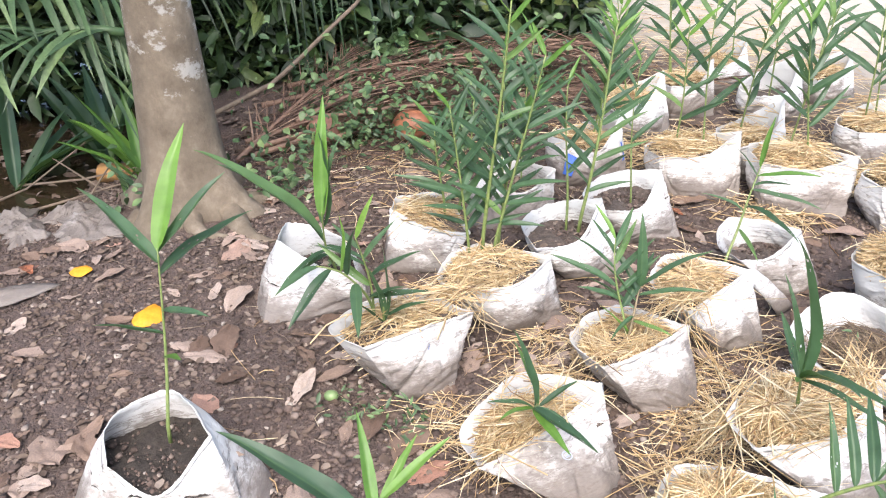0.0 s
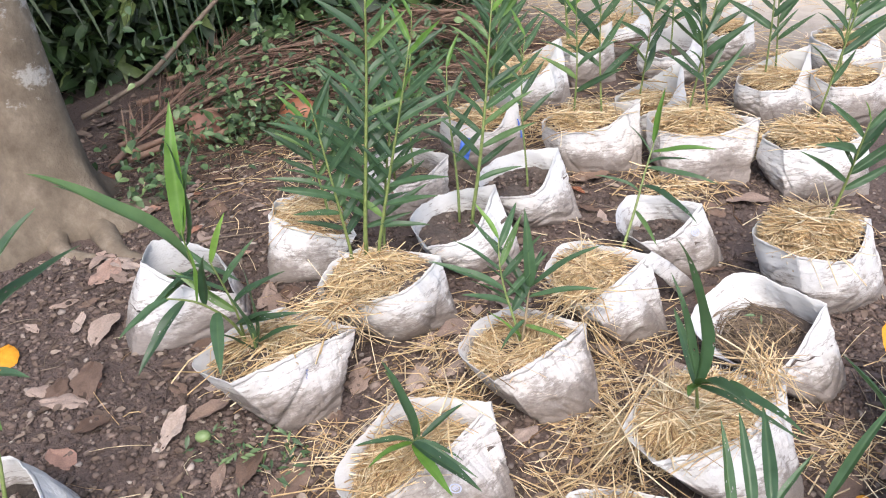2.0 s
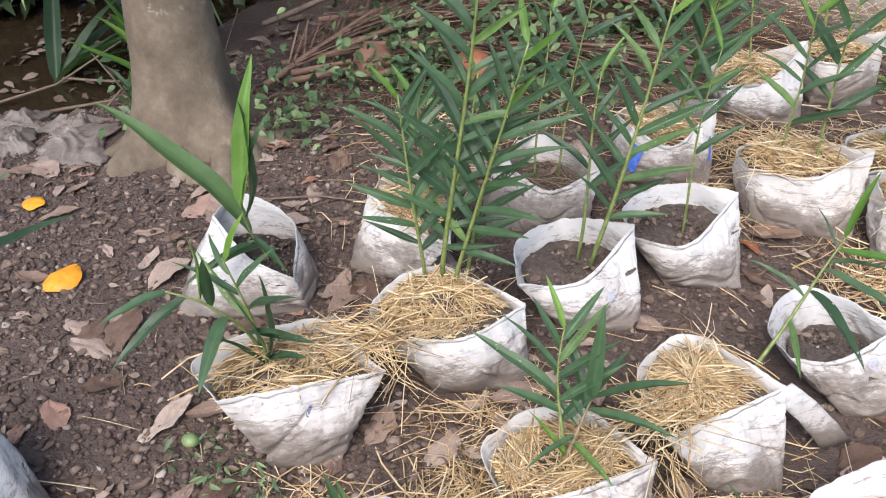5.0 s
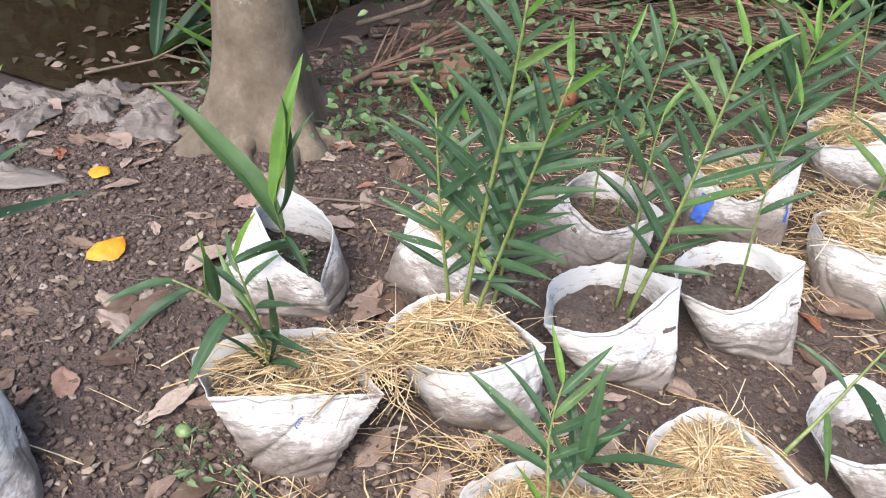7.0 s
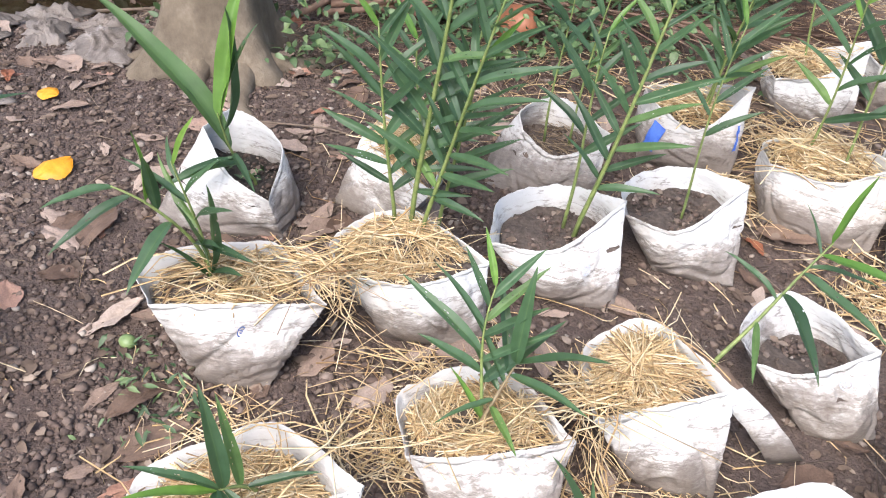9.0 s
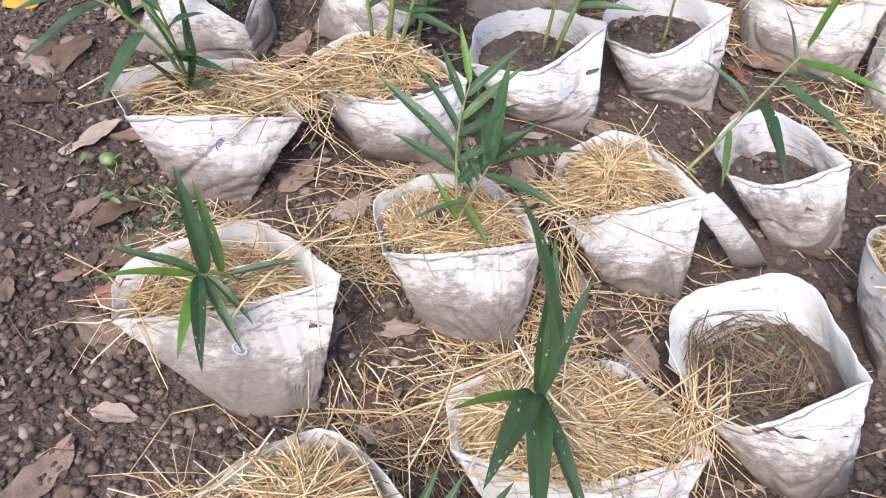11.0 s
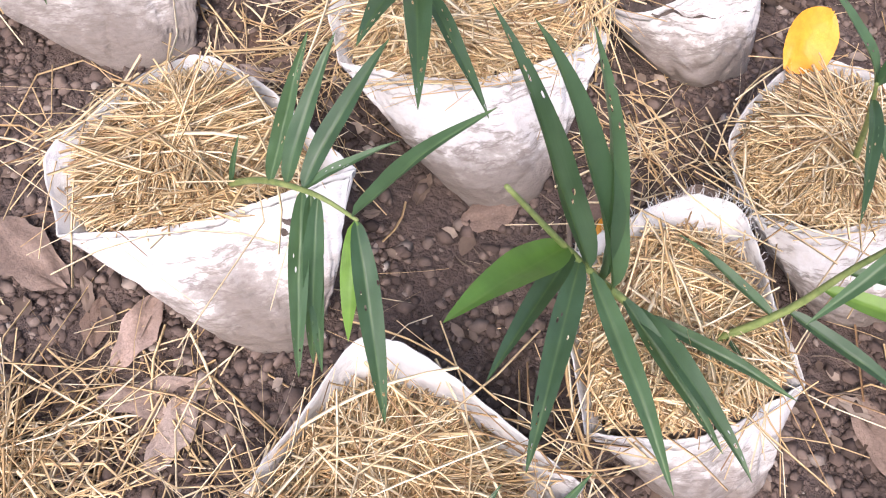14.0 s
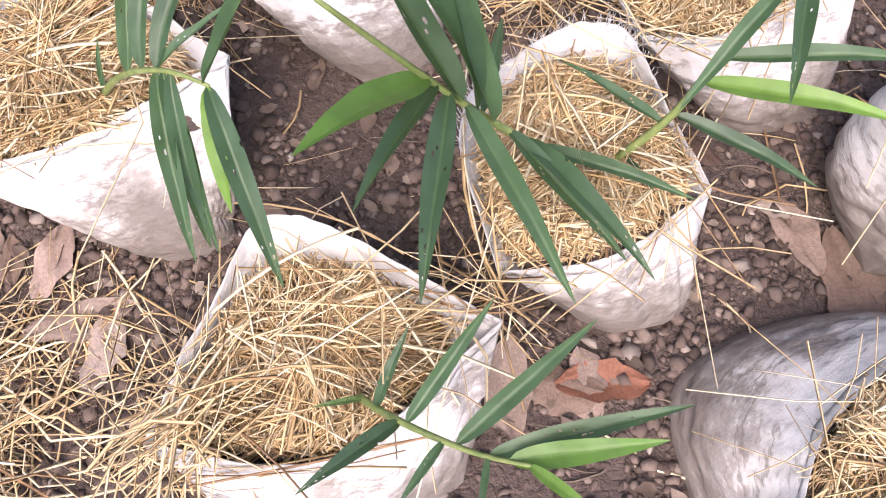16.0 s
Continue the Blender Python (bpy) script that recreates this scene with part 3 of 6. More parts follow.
# ---------------------------------------------------------------- ginger
def blade_mesh(name, width, droop, fold, twist, rng, holes=0):
    """A lance-shaped blade one unit long, along +x, folded along the midrib and drooping."""
    n, m = (30, 10) if holes else (16, 6)
    verts, faces = [], []
    for i in range(n + 1):
        s = i / n
        w = width * (math.sin(math.pi * s ** 0.72) ** 0.75) * (1 - 0.25 * s) + 0.004 * (1 - s)
        if i == n:
            w = 0.0008
        x = s - droop * 0.25 * s ** 3
        z = -droop * s * s * 0.7 + 0.02 * math.sin(s * 9 + twist * 5) * width * 6
        for j in range(m + 1):
            q = j / m * 2 - 1
            y = q * w
            dz = abs(q) * w * fold + 0.05 * w * math.sin(s * 17 + q * 3 + twist * 9)
            an = twist * s
            verts.append((x, y * math.cos(an) - dz * math.sin(an), z + y * math.sin(an) + dz * math.cos(an)))
    gone = set()
    for _ in range(holes):
        i0, j0 = rng.randint(8, n - 3), rng.choice((0, 1, 2, 3, 6, 7, 8, 9))
        gone.add((i0, j0))
    for i in range(n):
        for j in range(m):
            a = i * (m + 1) + j
            if (i, j) in gone:
                # a round bite in the middle of this patch
                p00, p10, p11, p01 = (Vector(verts[k]) for k in (a, a + m + 1, a + m + 2, a + 1))
                rad, b0 = rng.uniform(0.30, 0.46), len(verts)
                for k in range(8):
                    an = math.radians(225 + 45 * k)
                    fu, fv = 0.5 + rad * math.cos(an), 0.5 + rad * math.sin(an)
                    verts.append(tuple((p00 * (1 - fu) + p10 * fu) * (1 - fv) + (p01 * (1 - fu) + p11 * fu) * fv))
                ring = (a, a + m + 1, a + m + 2, a + 1)
                for k in range(4):
                    faces.append((ring[k], ring[(k + 1) % 4], b0 + (2 * k + 2) % 8, b0 + 2 * k + 1, b0 + 2 * k))
                continue
            faces.append((a, a + m + 1, a + m + 2, a + 1))
    me = bpy.data.meshes.new(name)
    me.from_pydata(verts, [], faces)
    me.polygons.foreach_set("use_smooth", [True] * len(me.polygons))
    return me


rl = random.Random(5)
BLADES = []
for k in range(10):
    BLADES.append(blade_mesh("leaf", 0.058 + 0.014 * rl.random(), 0.10 + 0.07 * k, 0.45 + 0.3 * rl.random(), rl.uniform(-0.5, 0.5), rl, 0 if k % 2 else 9))
YOUNG = []
for k in range(4):
    YOUNG.append(blade_mesh("leaf", 0.058 + 0.012 * rl.random(), 0.05 + 0.12 * k, 0.5, rl.uniform(-0.5, 0.5), rl))
for me in BLADES:
    me.materials.append(M_BLADE)
for me in YOUNG:
    me.materials.append(M_YOUNG)


def ginger(base, tip, leaves, leaf_len, seed, label, start=0.3, fan=0.0, sag=0.0, spread=55, young=1, droop=0.5, stem_r=0.0045, dry=False):
    """A ginger shoot from base to tip: a slim stem with leaves in two ranks, set by turns on either side.
    fan: degrees by which the two ranks are turned from the x axis."""
    r = random.Random(seed)
    base, tip = Vector(base), Vector(tip)
    root = new("ginger_plant")
    root.location = base
    tagged(root, label, "plant", "ginger plants in the sacks")
    d = tip - base
    side = Vector((d.y, -d.x, 0))
    side = side.normalized() if side.length > 1e-3 else Vector((1, 0, 0))
    pts = []
    for i in range(13):
        s = i / 12
        p = d * s + Vector((0, 0, 1)) * sag * math.sin(math.pi * s) + side * 0.012 * math.sin(s * 4 + seed)
        pts.append(p)
    pts[0] = pts[0] - Vector((0, 0, 0.03))
    v, f = tube(pts, [stem_r * (1.15 - 0.75 * i / 12) for i in range(13)], 7)
    mesh_object("stem", v, f, M_STEMDRY if dry else M_STEM, root)
    for k in range(leaves):
        s = start + (1 - start) * (k + 0.5 * r.random()) / max(leaves - 0.5, 1)
        s = min(s, 1.0)
        x = s * 12
        i = min(int(x), 11)
        p = pts[i].lerp(pts[i + 1], x - i)
        t = (pts[i + 1] - pts[i]).normalized()
        u = Vector((math.cos(radians(fan)), math.sin(radians(fan)), 0))
        u = (u - t * u.dot(t)).normalized()
        w = u.cross(t).normalized()
        an = radians(r.uniform(-28, 28)) + (math.pi if k % 2 else 0)
        lat = u * math.cos(an) + w * math.sin(an)
        open_ = radians(spread * (1.10 - 0.55 * s) + r.uniform(-9, 9))
        ahead = (t * math.cos(open_) + lat * math.sin(open_)).normalized()
        # blades twist at the base, so that their faces turn out of the plane of the ranks
        up = (Vector((0, 0, 1)) + w * r.uniform(0.2, 1.3) * (1 if w.y < 0 else -1)).normalized()
        y = up.cross(ahead)
        y = y.normalized() if y.length > 1e-3 else u
        z = ahead.cross(y)
        size = 1.12 * leaf_len * (0.75 + 0.4 * r.random()) * (0.7 + 0.45 * math.sin(math.pi * min(s * 0.9 + 0.1, 1)))
        last = k >= leaves - young
        me = r.choice(YOUNG) if last else BLADES[min(max(int((droop + r.uniform(-0.3, 0.3)) * 10), 0), 9)]
        ob = new("leaf", me)
        ob.parent = root
        m = Matrix((ahead, y, z)).transposed().to_4x4()
        ob.matrix_local = Matrix.Translation(p) @ m @ Matrix.Diagonal((size, size, size, 1))
    return root


def shoot(stem, leaves, seed, label, r0=0.0045, dry=False):
    """A ginger shoot whose stem runs through the given points; each leaf: how far up the stem it starts, where its tip is,
    'old' or 'young', its width against the usual."""
    r = random.Random(seed)
    stem = [Vector(p) for p in stem]
    base = stem[0]
    root = new("ginger_plant")
    root.location = base
    tagged(root, label, "plant", "ginger plants in the sacks")
    pts, n = [], 14
    for i in range(n + 1):
        x = i / n * (len(stem) - 1)
        k = min(int(x), len(stem) - 2)
        f = x - k
        p0, p1, p2, p3 = stem[max(k - 1, 0)], stem[k], stem[k + 1], stem[min(k + 2, len(stem) - 1)]
        pts.append(p1 + 0.5 * f * (p2 - p0 + f * (2 * p0 - 5 * p1 + 4 * p2 - p3 + f * (3 * (p1 - p2) + p3 - p0))) - base)
    foot = [pts[0] - Vector((0, 0, 0.03))] + pts[1:]
    v, f = tube(foot, [r0 * (1.15 - 0.75 * i / n) for i in range(n + 1)], 7)
    mesh_object("stem", v, f, M_STEMDRY if dry else M_STEM, root)
    for s, tip, kind, wide in leaves:
        x = min(max(s, 0), 0.999) * n
        p = pts[int(x)].lerp(pts[int(x) + 1], x - int(x))
        t = Vector(tip) - base - p
        me = r.choice(YOUNG[:2]) if kind == "young" else r.choice(BLADES[:5])
        end = max(me.vertices, key=lambda q: q.co.x).co
        c = Vector((end.x, 0, end.z))
        a1, a2 = c.normalized(), Vector((0, 1, 0))
        b1 = t.normalized()
        b2 = Vector((0, 0, 1)).cross(b1)
        b2 = (b2.normalized() if b2.length > 0.15 else Vector((1, 0.3, 0)).cross(b1).normalized())
        m = Matrix((b1, b2, b1.cross(b2))).transposed() @ Matrix((a1, a2, a1.cross(a2)))
        k = t.length / c.length
        ob = new("leaf", me)
        ob.parent = root
        ob.matrix_local = Matrix.Translation(p) @ m.to_4x4() @ Matrix.Diagonal((k, k * wide * (0.88 if kind == 'old' else 1.05), k, 1))
    return root

# ---------------------------------------------------------------- the ground


def build_ground():
    near_x = np.linspace(-2.6, 3.0, 210)
    near_y = np.linspace(0.2, 5.2, 190)
    xs = np.concatenate([[-80, -30, -12, -7, -4.5, -3.2], near_x, [3.4, 4.2, 6, 10, 30, 80]])
    ys = np.concatenate([[-80, -25, -8, -3, -1, -0.3], near_y, [5.6, 6.4, 8, 12, 30, 80]])
    verts = [(x, y, ground_z(x, y) + 0.004 * noise.noise((x * 23, y * 23, 0))) for y in ys for x in xs]
    w = len(xs)
    faces = [(j * w + i, j * w + i + 1, (j + 1) * w + i + 1, (j + 1) * w + i) for j in range(len(ys) - 1) for i in range(w - 1)]
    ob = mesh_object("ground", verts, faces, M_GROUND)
    tagged(ob, "bare grey-brown crumbly soil with fine cracks", "ground", kind="structure")


build_ground()
water = mesh_object("water", [(-9, 3.0, -0.13), (-1.3, 3.0, -0.13), (-1.3, 7, -0.13), (-9, 7, -0.13)], [(0, 1, 2, 3)], M_WATER)
tagged(water, "still muddy brown ditch water behind the tree", "water", kind="structure")

# ---------------------------------------------------------------- sacks and what is in them
# key: right crease, back, side, left crease, front of the mouth; left and right foot, depth, level of the filling, seed, dirty
SACKS = {
    "A": Sack((-0.27, 2.19, 0.12), (-0.36, 2.37, 0.165), (-0.525, 2.4, 0.205), (-0.55, 2.29, 0.2), (-0.40, 2.2, 0.15), (-0.575, 2.08), (-0.24, 2.2), 0.22, 0.085, 1.1),
    "B": Sack((0.09, 1.9, 0.16), (-0.12, 1.985, 0.18), (-0.3, 1.79, 0.19), (-0.2, 1.695, 0.185), (-0.06, 1.785, 0.18), (-0.1, 1.705), (0.03, 1.755), 0.16, 0.145, 2.2, True),
    "C": Sack((0.08, 2.42, 0.14), (-0.02, 2.67, 0.17), (-0.17, 2.66, 0.175), (-0.204, 2.55, 0.175), (-0.06, 2.47, 0.14), (-0.22, 2.41), (-0.02, 2.4), 0.2, 0.14, 3.3),
    "D": Sack((0.33, 2.2, 0.17), (0.08, 2.27, 0.18), (-0.02, 2.1, 0.16), (0.09, 2, 0.165), (0.225, 2.05, 0.165), (0.165, 2.02), (0.37, 2.11), 0.17, 0.155, 4.4),
    "E": Sack((0.54, 2.568, 0.195), (0.36, 2.59, 0.165), (0.255, 2.45, 0.165), (0.29, 2.3, 0.14), (0.44, 2.37, 0.135), (0.406, 2.335), (0.604, 2.378), 0.16, 0.105, 5.5),
    "F": Sack((0.8, 2.83, 0.185), (0.62, 2.87, 0.16), (0.5, 2.75, 0.135), (0.54, 2.61, 0.125), (0.687, 2.6, 0.14), (0.648, 2.59), (0.849, 2.628), 0.16, 0.105, 6.6),
    "G": Sack((0.673, 1.823, 0.155), (0.49, 1.92, 0.16), (0.345, 1.77, 0.165), (0.415, 1.65, 0.145), (0.515, 1.7, 0.15), (0.536, 1.63), (0.679, 1.676), 0.15, 0.13, 7.7, True),
    "H": Sack((0.906, 2.076, 0.18), (0.705, 2.184, 0.178), (0.61, 2.05, 0.16), (0.685, 1.89, 0.155), (0.797, 1.985, 0.165), (0.8, 1.915), (0.936, 1.952), 0.15, 0.145, 8.8),
    "I": Sack((1.165, 2.373, 0.16), (0.97, 2.48, 0.155), (0.885, 2.33, 0.135), (0.935, 2.24, 0.12), (1.04, 2.267, 0.12), (1.08, 2.215), (1.217, 2.268), 0.14, 0.075, 9.9),
    "J": Sack((0.396, 1.538, 0.18), (0.2, 1.565, 0.19), (0.06, 1.4, 0.165), (0.1, 1.303, 0.135), (0.25, 1.405, 0.148), (0.336, 1.31), (0.431, 1.385), 0.16, 0.105, 11.1, True),
    "K": Sack((1.05, 1.52, 0.155), (0.86, 1.605, 0.165), (0.668, 1.44, 0.175), (0.7, 1.345, 0.15), (0.887, 1.385, 0.15), (0.94, 1.262), (1.022, 1.309), 0.16, 0.135, 12.2),
    "L": Sack((1.245, 1.745, 0.2), (1.106, 1.92, 0.195), (0.935, 1.8, 0.165), (0.95, 1.68, 0.13), (1.085, 1.625, 0.115), (1.195, 1.605), (1.298, 1.669), 0.15, 0.106, 13.3),
    "M": Sack((1.574, 2.143, 0.185), (1.355, 2.236, 0.178), (1.206, 2.096, 0.207), (1.269, 1.954, 0.208), (1.438, 1.984, 0.162), (1.323, 1.941), (1.586, 2), 0.204, 0.142, 14.4),
    "N": Sack((0.79, 1.168, 0.19), (0.53, 1.28, 0.168), (0.43, 1.08, 0.185), (0.48, 0.973, 0.165), (0.62, 1.045, 0.16), (0.725, 0.955), (0.795, 0.994), 0.15, 0.125, 15.5),
    "W": Sack((1.6, 1.47, 0.17), (1.36, 1.58, 0.17), (1.25, 1.42, 0.155), (1.3, 1.305, 0.14), (1.42, 1.325, 0.145), (1.46, 1.26), (1.585, 1.294), 0.16, 0.13, 16.6),
    "U": Sack((1.4, 1.1, 0.125), (1.25, 1.3, 0.165), (1.085, 1.15, 0.16), (1.15, 0.95, 0.135), (1.28, 0.99, 0.13), (1.3, 0.945), (1.4, 0.973), 0.15, 0.115, 17.7),
    "V": Sack((1.16, 0.89, 0.14), (0.90, 0.972, 0.175), (0.84, 0.88, 0.16), (0.795, 0.70, 0.14), (1.0, 0.715, 0.135), (0.95, 0.6), (1.14, 0.715), 0.16, 0.072, 18.8),
    "X": Sack((1.82, 0.86, 0.16), (1.66, 0.93, 0.16), (1.53, 0.83, 0.155), (1.48, 0.71, 0.155), (1.66, 0.70, 0.15), (1.43, 0.69), (1.82, 0.79), 0.26, 0.125, 19.9),
    "Z": Sack((1.904, 1.247, 0.192), (1.72, 1.327, 0.214), (1.595, 1.206, 0.204), (1.649, 1.083, 0.17), (1.791, 1.108, 0.194), (1.633, 1.061), (1.896, 1.12), 0.204, 0.14, 20.3, True),
    "O": Sack((-0.50, 1.35, 0.195), (-0.65, 1.53, 0.18), (-0.77, 1.43, 0.165), (-0.74, 1.32, 0.13), (-0.60, 1.25, 0.11), (-0.85, 1.25), (-0.40, 1.24), 0.25, 0.085, 21.3),
    "O2": Sack((0.058, 0.866, 0.186), (-0.14, 0.959, 0.17), (-0.293, 0.847, 0.161), (-0.246, 0.721, 0.155), (-0.085, 0.735, 0.14), (-0.23, 0.69), (0.038, 0.724), 0.187, 0.13, 36.3),
    "C2": Sack((0.41, 2.90, 0.17), (0.2, 3.06, 0.165), (0.116, 2.94, 0.16), (0.15, 2.86, 0.135), (0.28, 2.80, 0.12), (0.10, 2.713), (0.40, 2.79), 0.2, 0.08, 22.3, True),
    "S": Sack((0.724, 3.287, 0.259), (0.54, 3.367, 0.185), (0.415, 3.246, 0.191), (0.469, 3.123, 0.201), (0.611, 3.148, 0.142), (0.452, 3.109), (0.738, 3.145), 0.187, 0.13, 23.3, True),
    "P": Sack((1.171, 3.103, 0.233), (0.982, 3.23, 0.171), (0.803, 3.148, 0.167), (0.83, 3.015, 0.169), (1, 3, 0.172), (0.858, 2.972), (1.155, 2.958), 0.204, 0.16, 24.3, True),
    "P2": Sack((1.414, 3.344, 0.29), (1.221, 3.38, 0.176), (1.117, 3.246, 0.182), (1.188, 3.144, 0.147), (1.323, 3.194, 0.179), (1.177, 3.132), (1.424, 3.186), 0.17, 0.12, 25.3),
    "Q": Sack((1.555, 2.89, 0.197), (1.395, 3.066, 0.192), (1.193, 3.036, 0.197), (1.186, 2.9, 0.185), (1.355, 2.838, 0.171), (1.191, 2.844), (1.483, 2.75), 0.204, 0.142, 26.3, True),
    "M0": Sack((1.896, 2.738, 0.175), (1.723, 2.88, 0.185), (1.543, 2.813, 0.171), (1.556, 2.678, 0.169), (1.72, 2.649, 0.176), (1.563, 2.634), (1.849, 2.596), 0.204, 0.15, 27.3),
    "R": Sack((1.019, 3.853, 0.274), (0.821, 3.904, 0.167), (0.696, 3.777, 0.171), (0.76, 3.67, 0.136), (0.908, 3.71, 0.174), (0.797, 3.652), (1.044, 3.706), 0.17, 0.13, 28.3),
    "R2": Sack((1.314, 4.076, 0.261), (1.142, 4.147, 0.166), (1.024, 4.035, 0.18), (1.075, 3.922, 0.168), (1.208, 3.945, 0.171), (1.085, 3.903), (1.314, 3.954), 0.17, 0.14, 29.3, True),
    "R3": Sack((1.604, 4.494, 0.249), (1.411, 4.53, 0.186), (1.307, 4.396, 0.15), (1.378, 4.294, 0.146), (1.513, 4.344, 0.178), (1.375, 4.293), (1.604, 4.344), 0.17, 0.13, 30.3),
    "T": Sack((1.723, 4.017, 0.291), (1.521, 4.05, 0.186), (1.408, 3.913, 0.158), (1.481, 3.812, 0.143), (1.625, 3.864, 0.153), (1.477, 3.812), (1.724, 3.866), 0.17, 0.1, 31.3),
    "Q2": Sack((1.992, 3.435, 0.275), (1.797, 3.496, 0.188), (1.666, 3.376, 0.167), (1.724, 3.265, 0.155), (1.874, 3.297, 0.154), (1.729, 3.241), (1.993, 3.297), 0.17, 0.13, 32.3),
    "T4": Sack((2.08, 4.258, 0.253), (1.902, 4.314, 0.165), (1.795, 4.192, 0.175), (1.855, 4.084, 0.131), (1.985, 4.119, 0.164), (1.855, 4.073), (2.084, 4.124), 0.17, 0.12, 33.3),
    "T5": Sack((2.509, 3.846, 0.246), (2.298, 3.903, 0.189), (2.166, 3.767, 0.195), (2.235, 3.651, 0.16), (2.391, 3.693, 0.15), (2.241, 3.641), (2.505, 3.699), 0.187, 0.13, 34.3),
    "T6": Sack((2.29, 3.32, 0.218), (2.111, 3.42, 0.176), (1.959, 3.33, 0.188), (1.993, 3.21, 0.165), (2.146, 3.21, 0.16), (2, 3.18), (2.27, 3.191), 0.187, 0.13, 35.3, True),
}
LABELS = {
    "A": "white woven sack, notched rim, half full of dark soil",
    "B": "mud-stained white sack with a blue stamp, full of straw",
    "E": "white woven sack with a peaked rim, filled with bare soil",
    "F": "white woven sack with a peaked rim, holding bare soil",
    "H": "white woven sack with a torn hanging flap, full of straw",
    "I": "white woven sack with a torn corner, half empty",
    "L": "wide-open white sack with tall sides and withered grass",
    "O": "open white sack half full of dark soil",
    # the muddy cloth of C2 also stands in for stripes of leaf shadow
    "C2": "open half-empty white sack, grey streaks for leaf shadow, on bare soil",
    "S": "muddy white sack with blue print on its sides",
}
for key, s in SACKS.items():
    s.build(LABELS.get(key, "mud-splashed white sack mulched with straw" if s.dirty else "white woven sack mulched with yellow straw"))

SOIL_LABEL = "dark crumbly potting soil inside the sack"
# A and O get the darker copy, for the shade in their hollows
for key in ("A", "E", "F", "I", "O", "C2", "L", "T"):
    SACKS[key].filling("soil_filling", M_SHADED_SOIL if key in "AO" else M_SOIL, SOIL_LABEL, 0.006, 0.009)
STRAWED = {"B": (1000, 0.035), "C": (800, 0.05), "D": (1300, 0.045), "G": (1100, 0.03), "H": (1200, 0.035), "J": (1700, 0.03),
           "K": (2100, 0.045), "M": (1300, 0.10), "N": (2600, 0.055), "W": (2000, 0.05), "U": (2500, 0.045), "V": (2800, 0.05),
           "O2": (500, 0.03), "X": (900, 0.04), "Z": (500, 0.04), "S": (350, 0.04), "P": (600, 0.04), "P2": (350, 0.03), "Q": (600, 0.05), "M0": (600, 0.05),
           "R": (400, 0.05), "R2": (300, 0.04), "R3": (300, 0.04), "Q2": (350, 0.04), "T4": (250, 0.04), "T5": (300, 0.04), "T6": (300, 0.04)}
for key, (count, mound) in STRAWED.items():
    s = SACKS[key]
    s.filling("soil_filling", M_SOIL, SOIL_LABEL, mound * 0.6)
    near = s.y < 2.4
    inside = 0.94 if key in "NJVGUBDH" else 1.0
    if key in "BDGH":
        s.level, mound = s.level - 0.012, mound * 0.75
    s.level = min(s.level, min(s.rim) - 0.022)
    mound *= 0.9
    if s.y > 2.75:
        mound = mound + 0.02
    s.mulch(int(count * 1.12), mound, 0.29 if s.y < 1.6 else 0.22, "loose yellow rice straw heaped in the sack", M_STRAW, 16, 0.0018 if s.y < 1.6 else (0.0019 if near else 0.0023), over=inside)
SACKS["L"].mulch(380, 0.02, 0.11, "short withered grass on the soil in the sack", M_OLDSTRAW, 0, 0.0011, "withered_grass", 0.92)
SACKS["C2"].mulch(120, 0.01, 0.09, "sparse withered straw on the soil in the sack", M_OLDSTRAW, 0, 0.0012, "withered_grass", 0.8)

# ---------------------------------------------------------------- ginger plants
GREEN = "green ginger shoot with narrow pointed leaves in a sack"
TALL = "tall green ginger shoot with many narrow leaves"
SMALL = "short ginger shoot with a few leaves above the straw"
BITTEN = "ginger shoot with long leaves eaten full of holes"
# base, tip, leaves, leaf length, seed, label, keywords
shoot([(-0.36, 2.26, 0.10), (-0.37, 2.19, 0.22), (-0.36, 2.14, 0.36)],
      [(0.6, (-0.72, 2.16, 0.56), "old", 1.15), (0.55, (-0.68, 2.2, 0.5), "old", 0.9), (0.9, (-0.345, 2.27, 0.68), "young", 0.9), (0.75, (-0.36, 2.20, 0.60), "old", 1.2), (0.8, (-0.30, 2.24, 0.56), "old", 1.1), (0.35, (-0.50, 2.05, 0.14), "old", 1.5), (0.45, (-0.46, 2.10, 0.16), "old", 1.4), (0.5, (-0.22, 2.08, 0.22), "old", 1.0), (0.4, (-0.44, 2.06, 0.2), "old", 1.0)], 11, GREEN)
shoot([(-0.18, 1.87, 0.14), (-0.20, 1.84, 0.25), (-0.25, 1.79, 0.35), (-0.31, 1.76, 0.39)],
      [(0.95, (-0.40, 1.66, 0.36), "old", 1.55), (0.8, (-0.37, 1.63, 0.28), "old", 1.55), (0.7, (-0.24, 1.77, 0.53), "young", 1.1), (0.6, (-0.20, 1.75, 0.50), "old", 1.4),
       (0.5, (-0.20, 1.65, 0.24), "old", 1.4), (0.3, (-0.09, 1.80, 0.30), "old", 1.7)], 12, GREEN)
shoot([(-0.16, 1.84, 0.14), (-0.155, 1.83, 0.22)],
      [(0.4, (-0.15, 1.85, 0.40), "old", 1.7), (0.5, (-0.19, 1.80, 0.37), "old", 1.7), (0.5, (-0.03, 1.79, 0.26), "old", 1.55), (0.3, (-0.24, 1.78, 0.27), "old", 1.55)], 13, GREEN)
ginger((0.121, 2.235, 0.17), (0.20, 2.19, 0.95), 25, 0.158, 14, TALL, start=0.13, fan=5, spread=60, droop=0.25, young=3, stem_r=0.006)
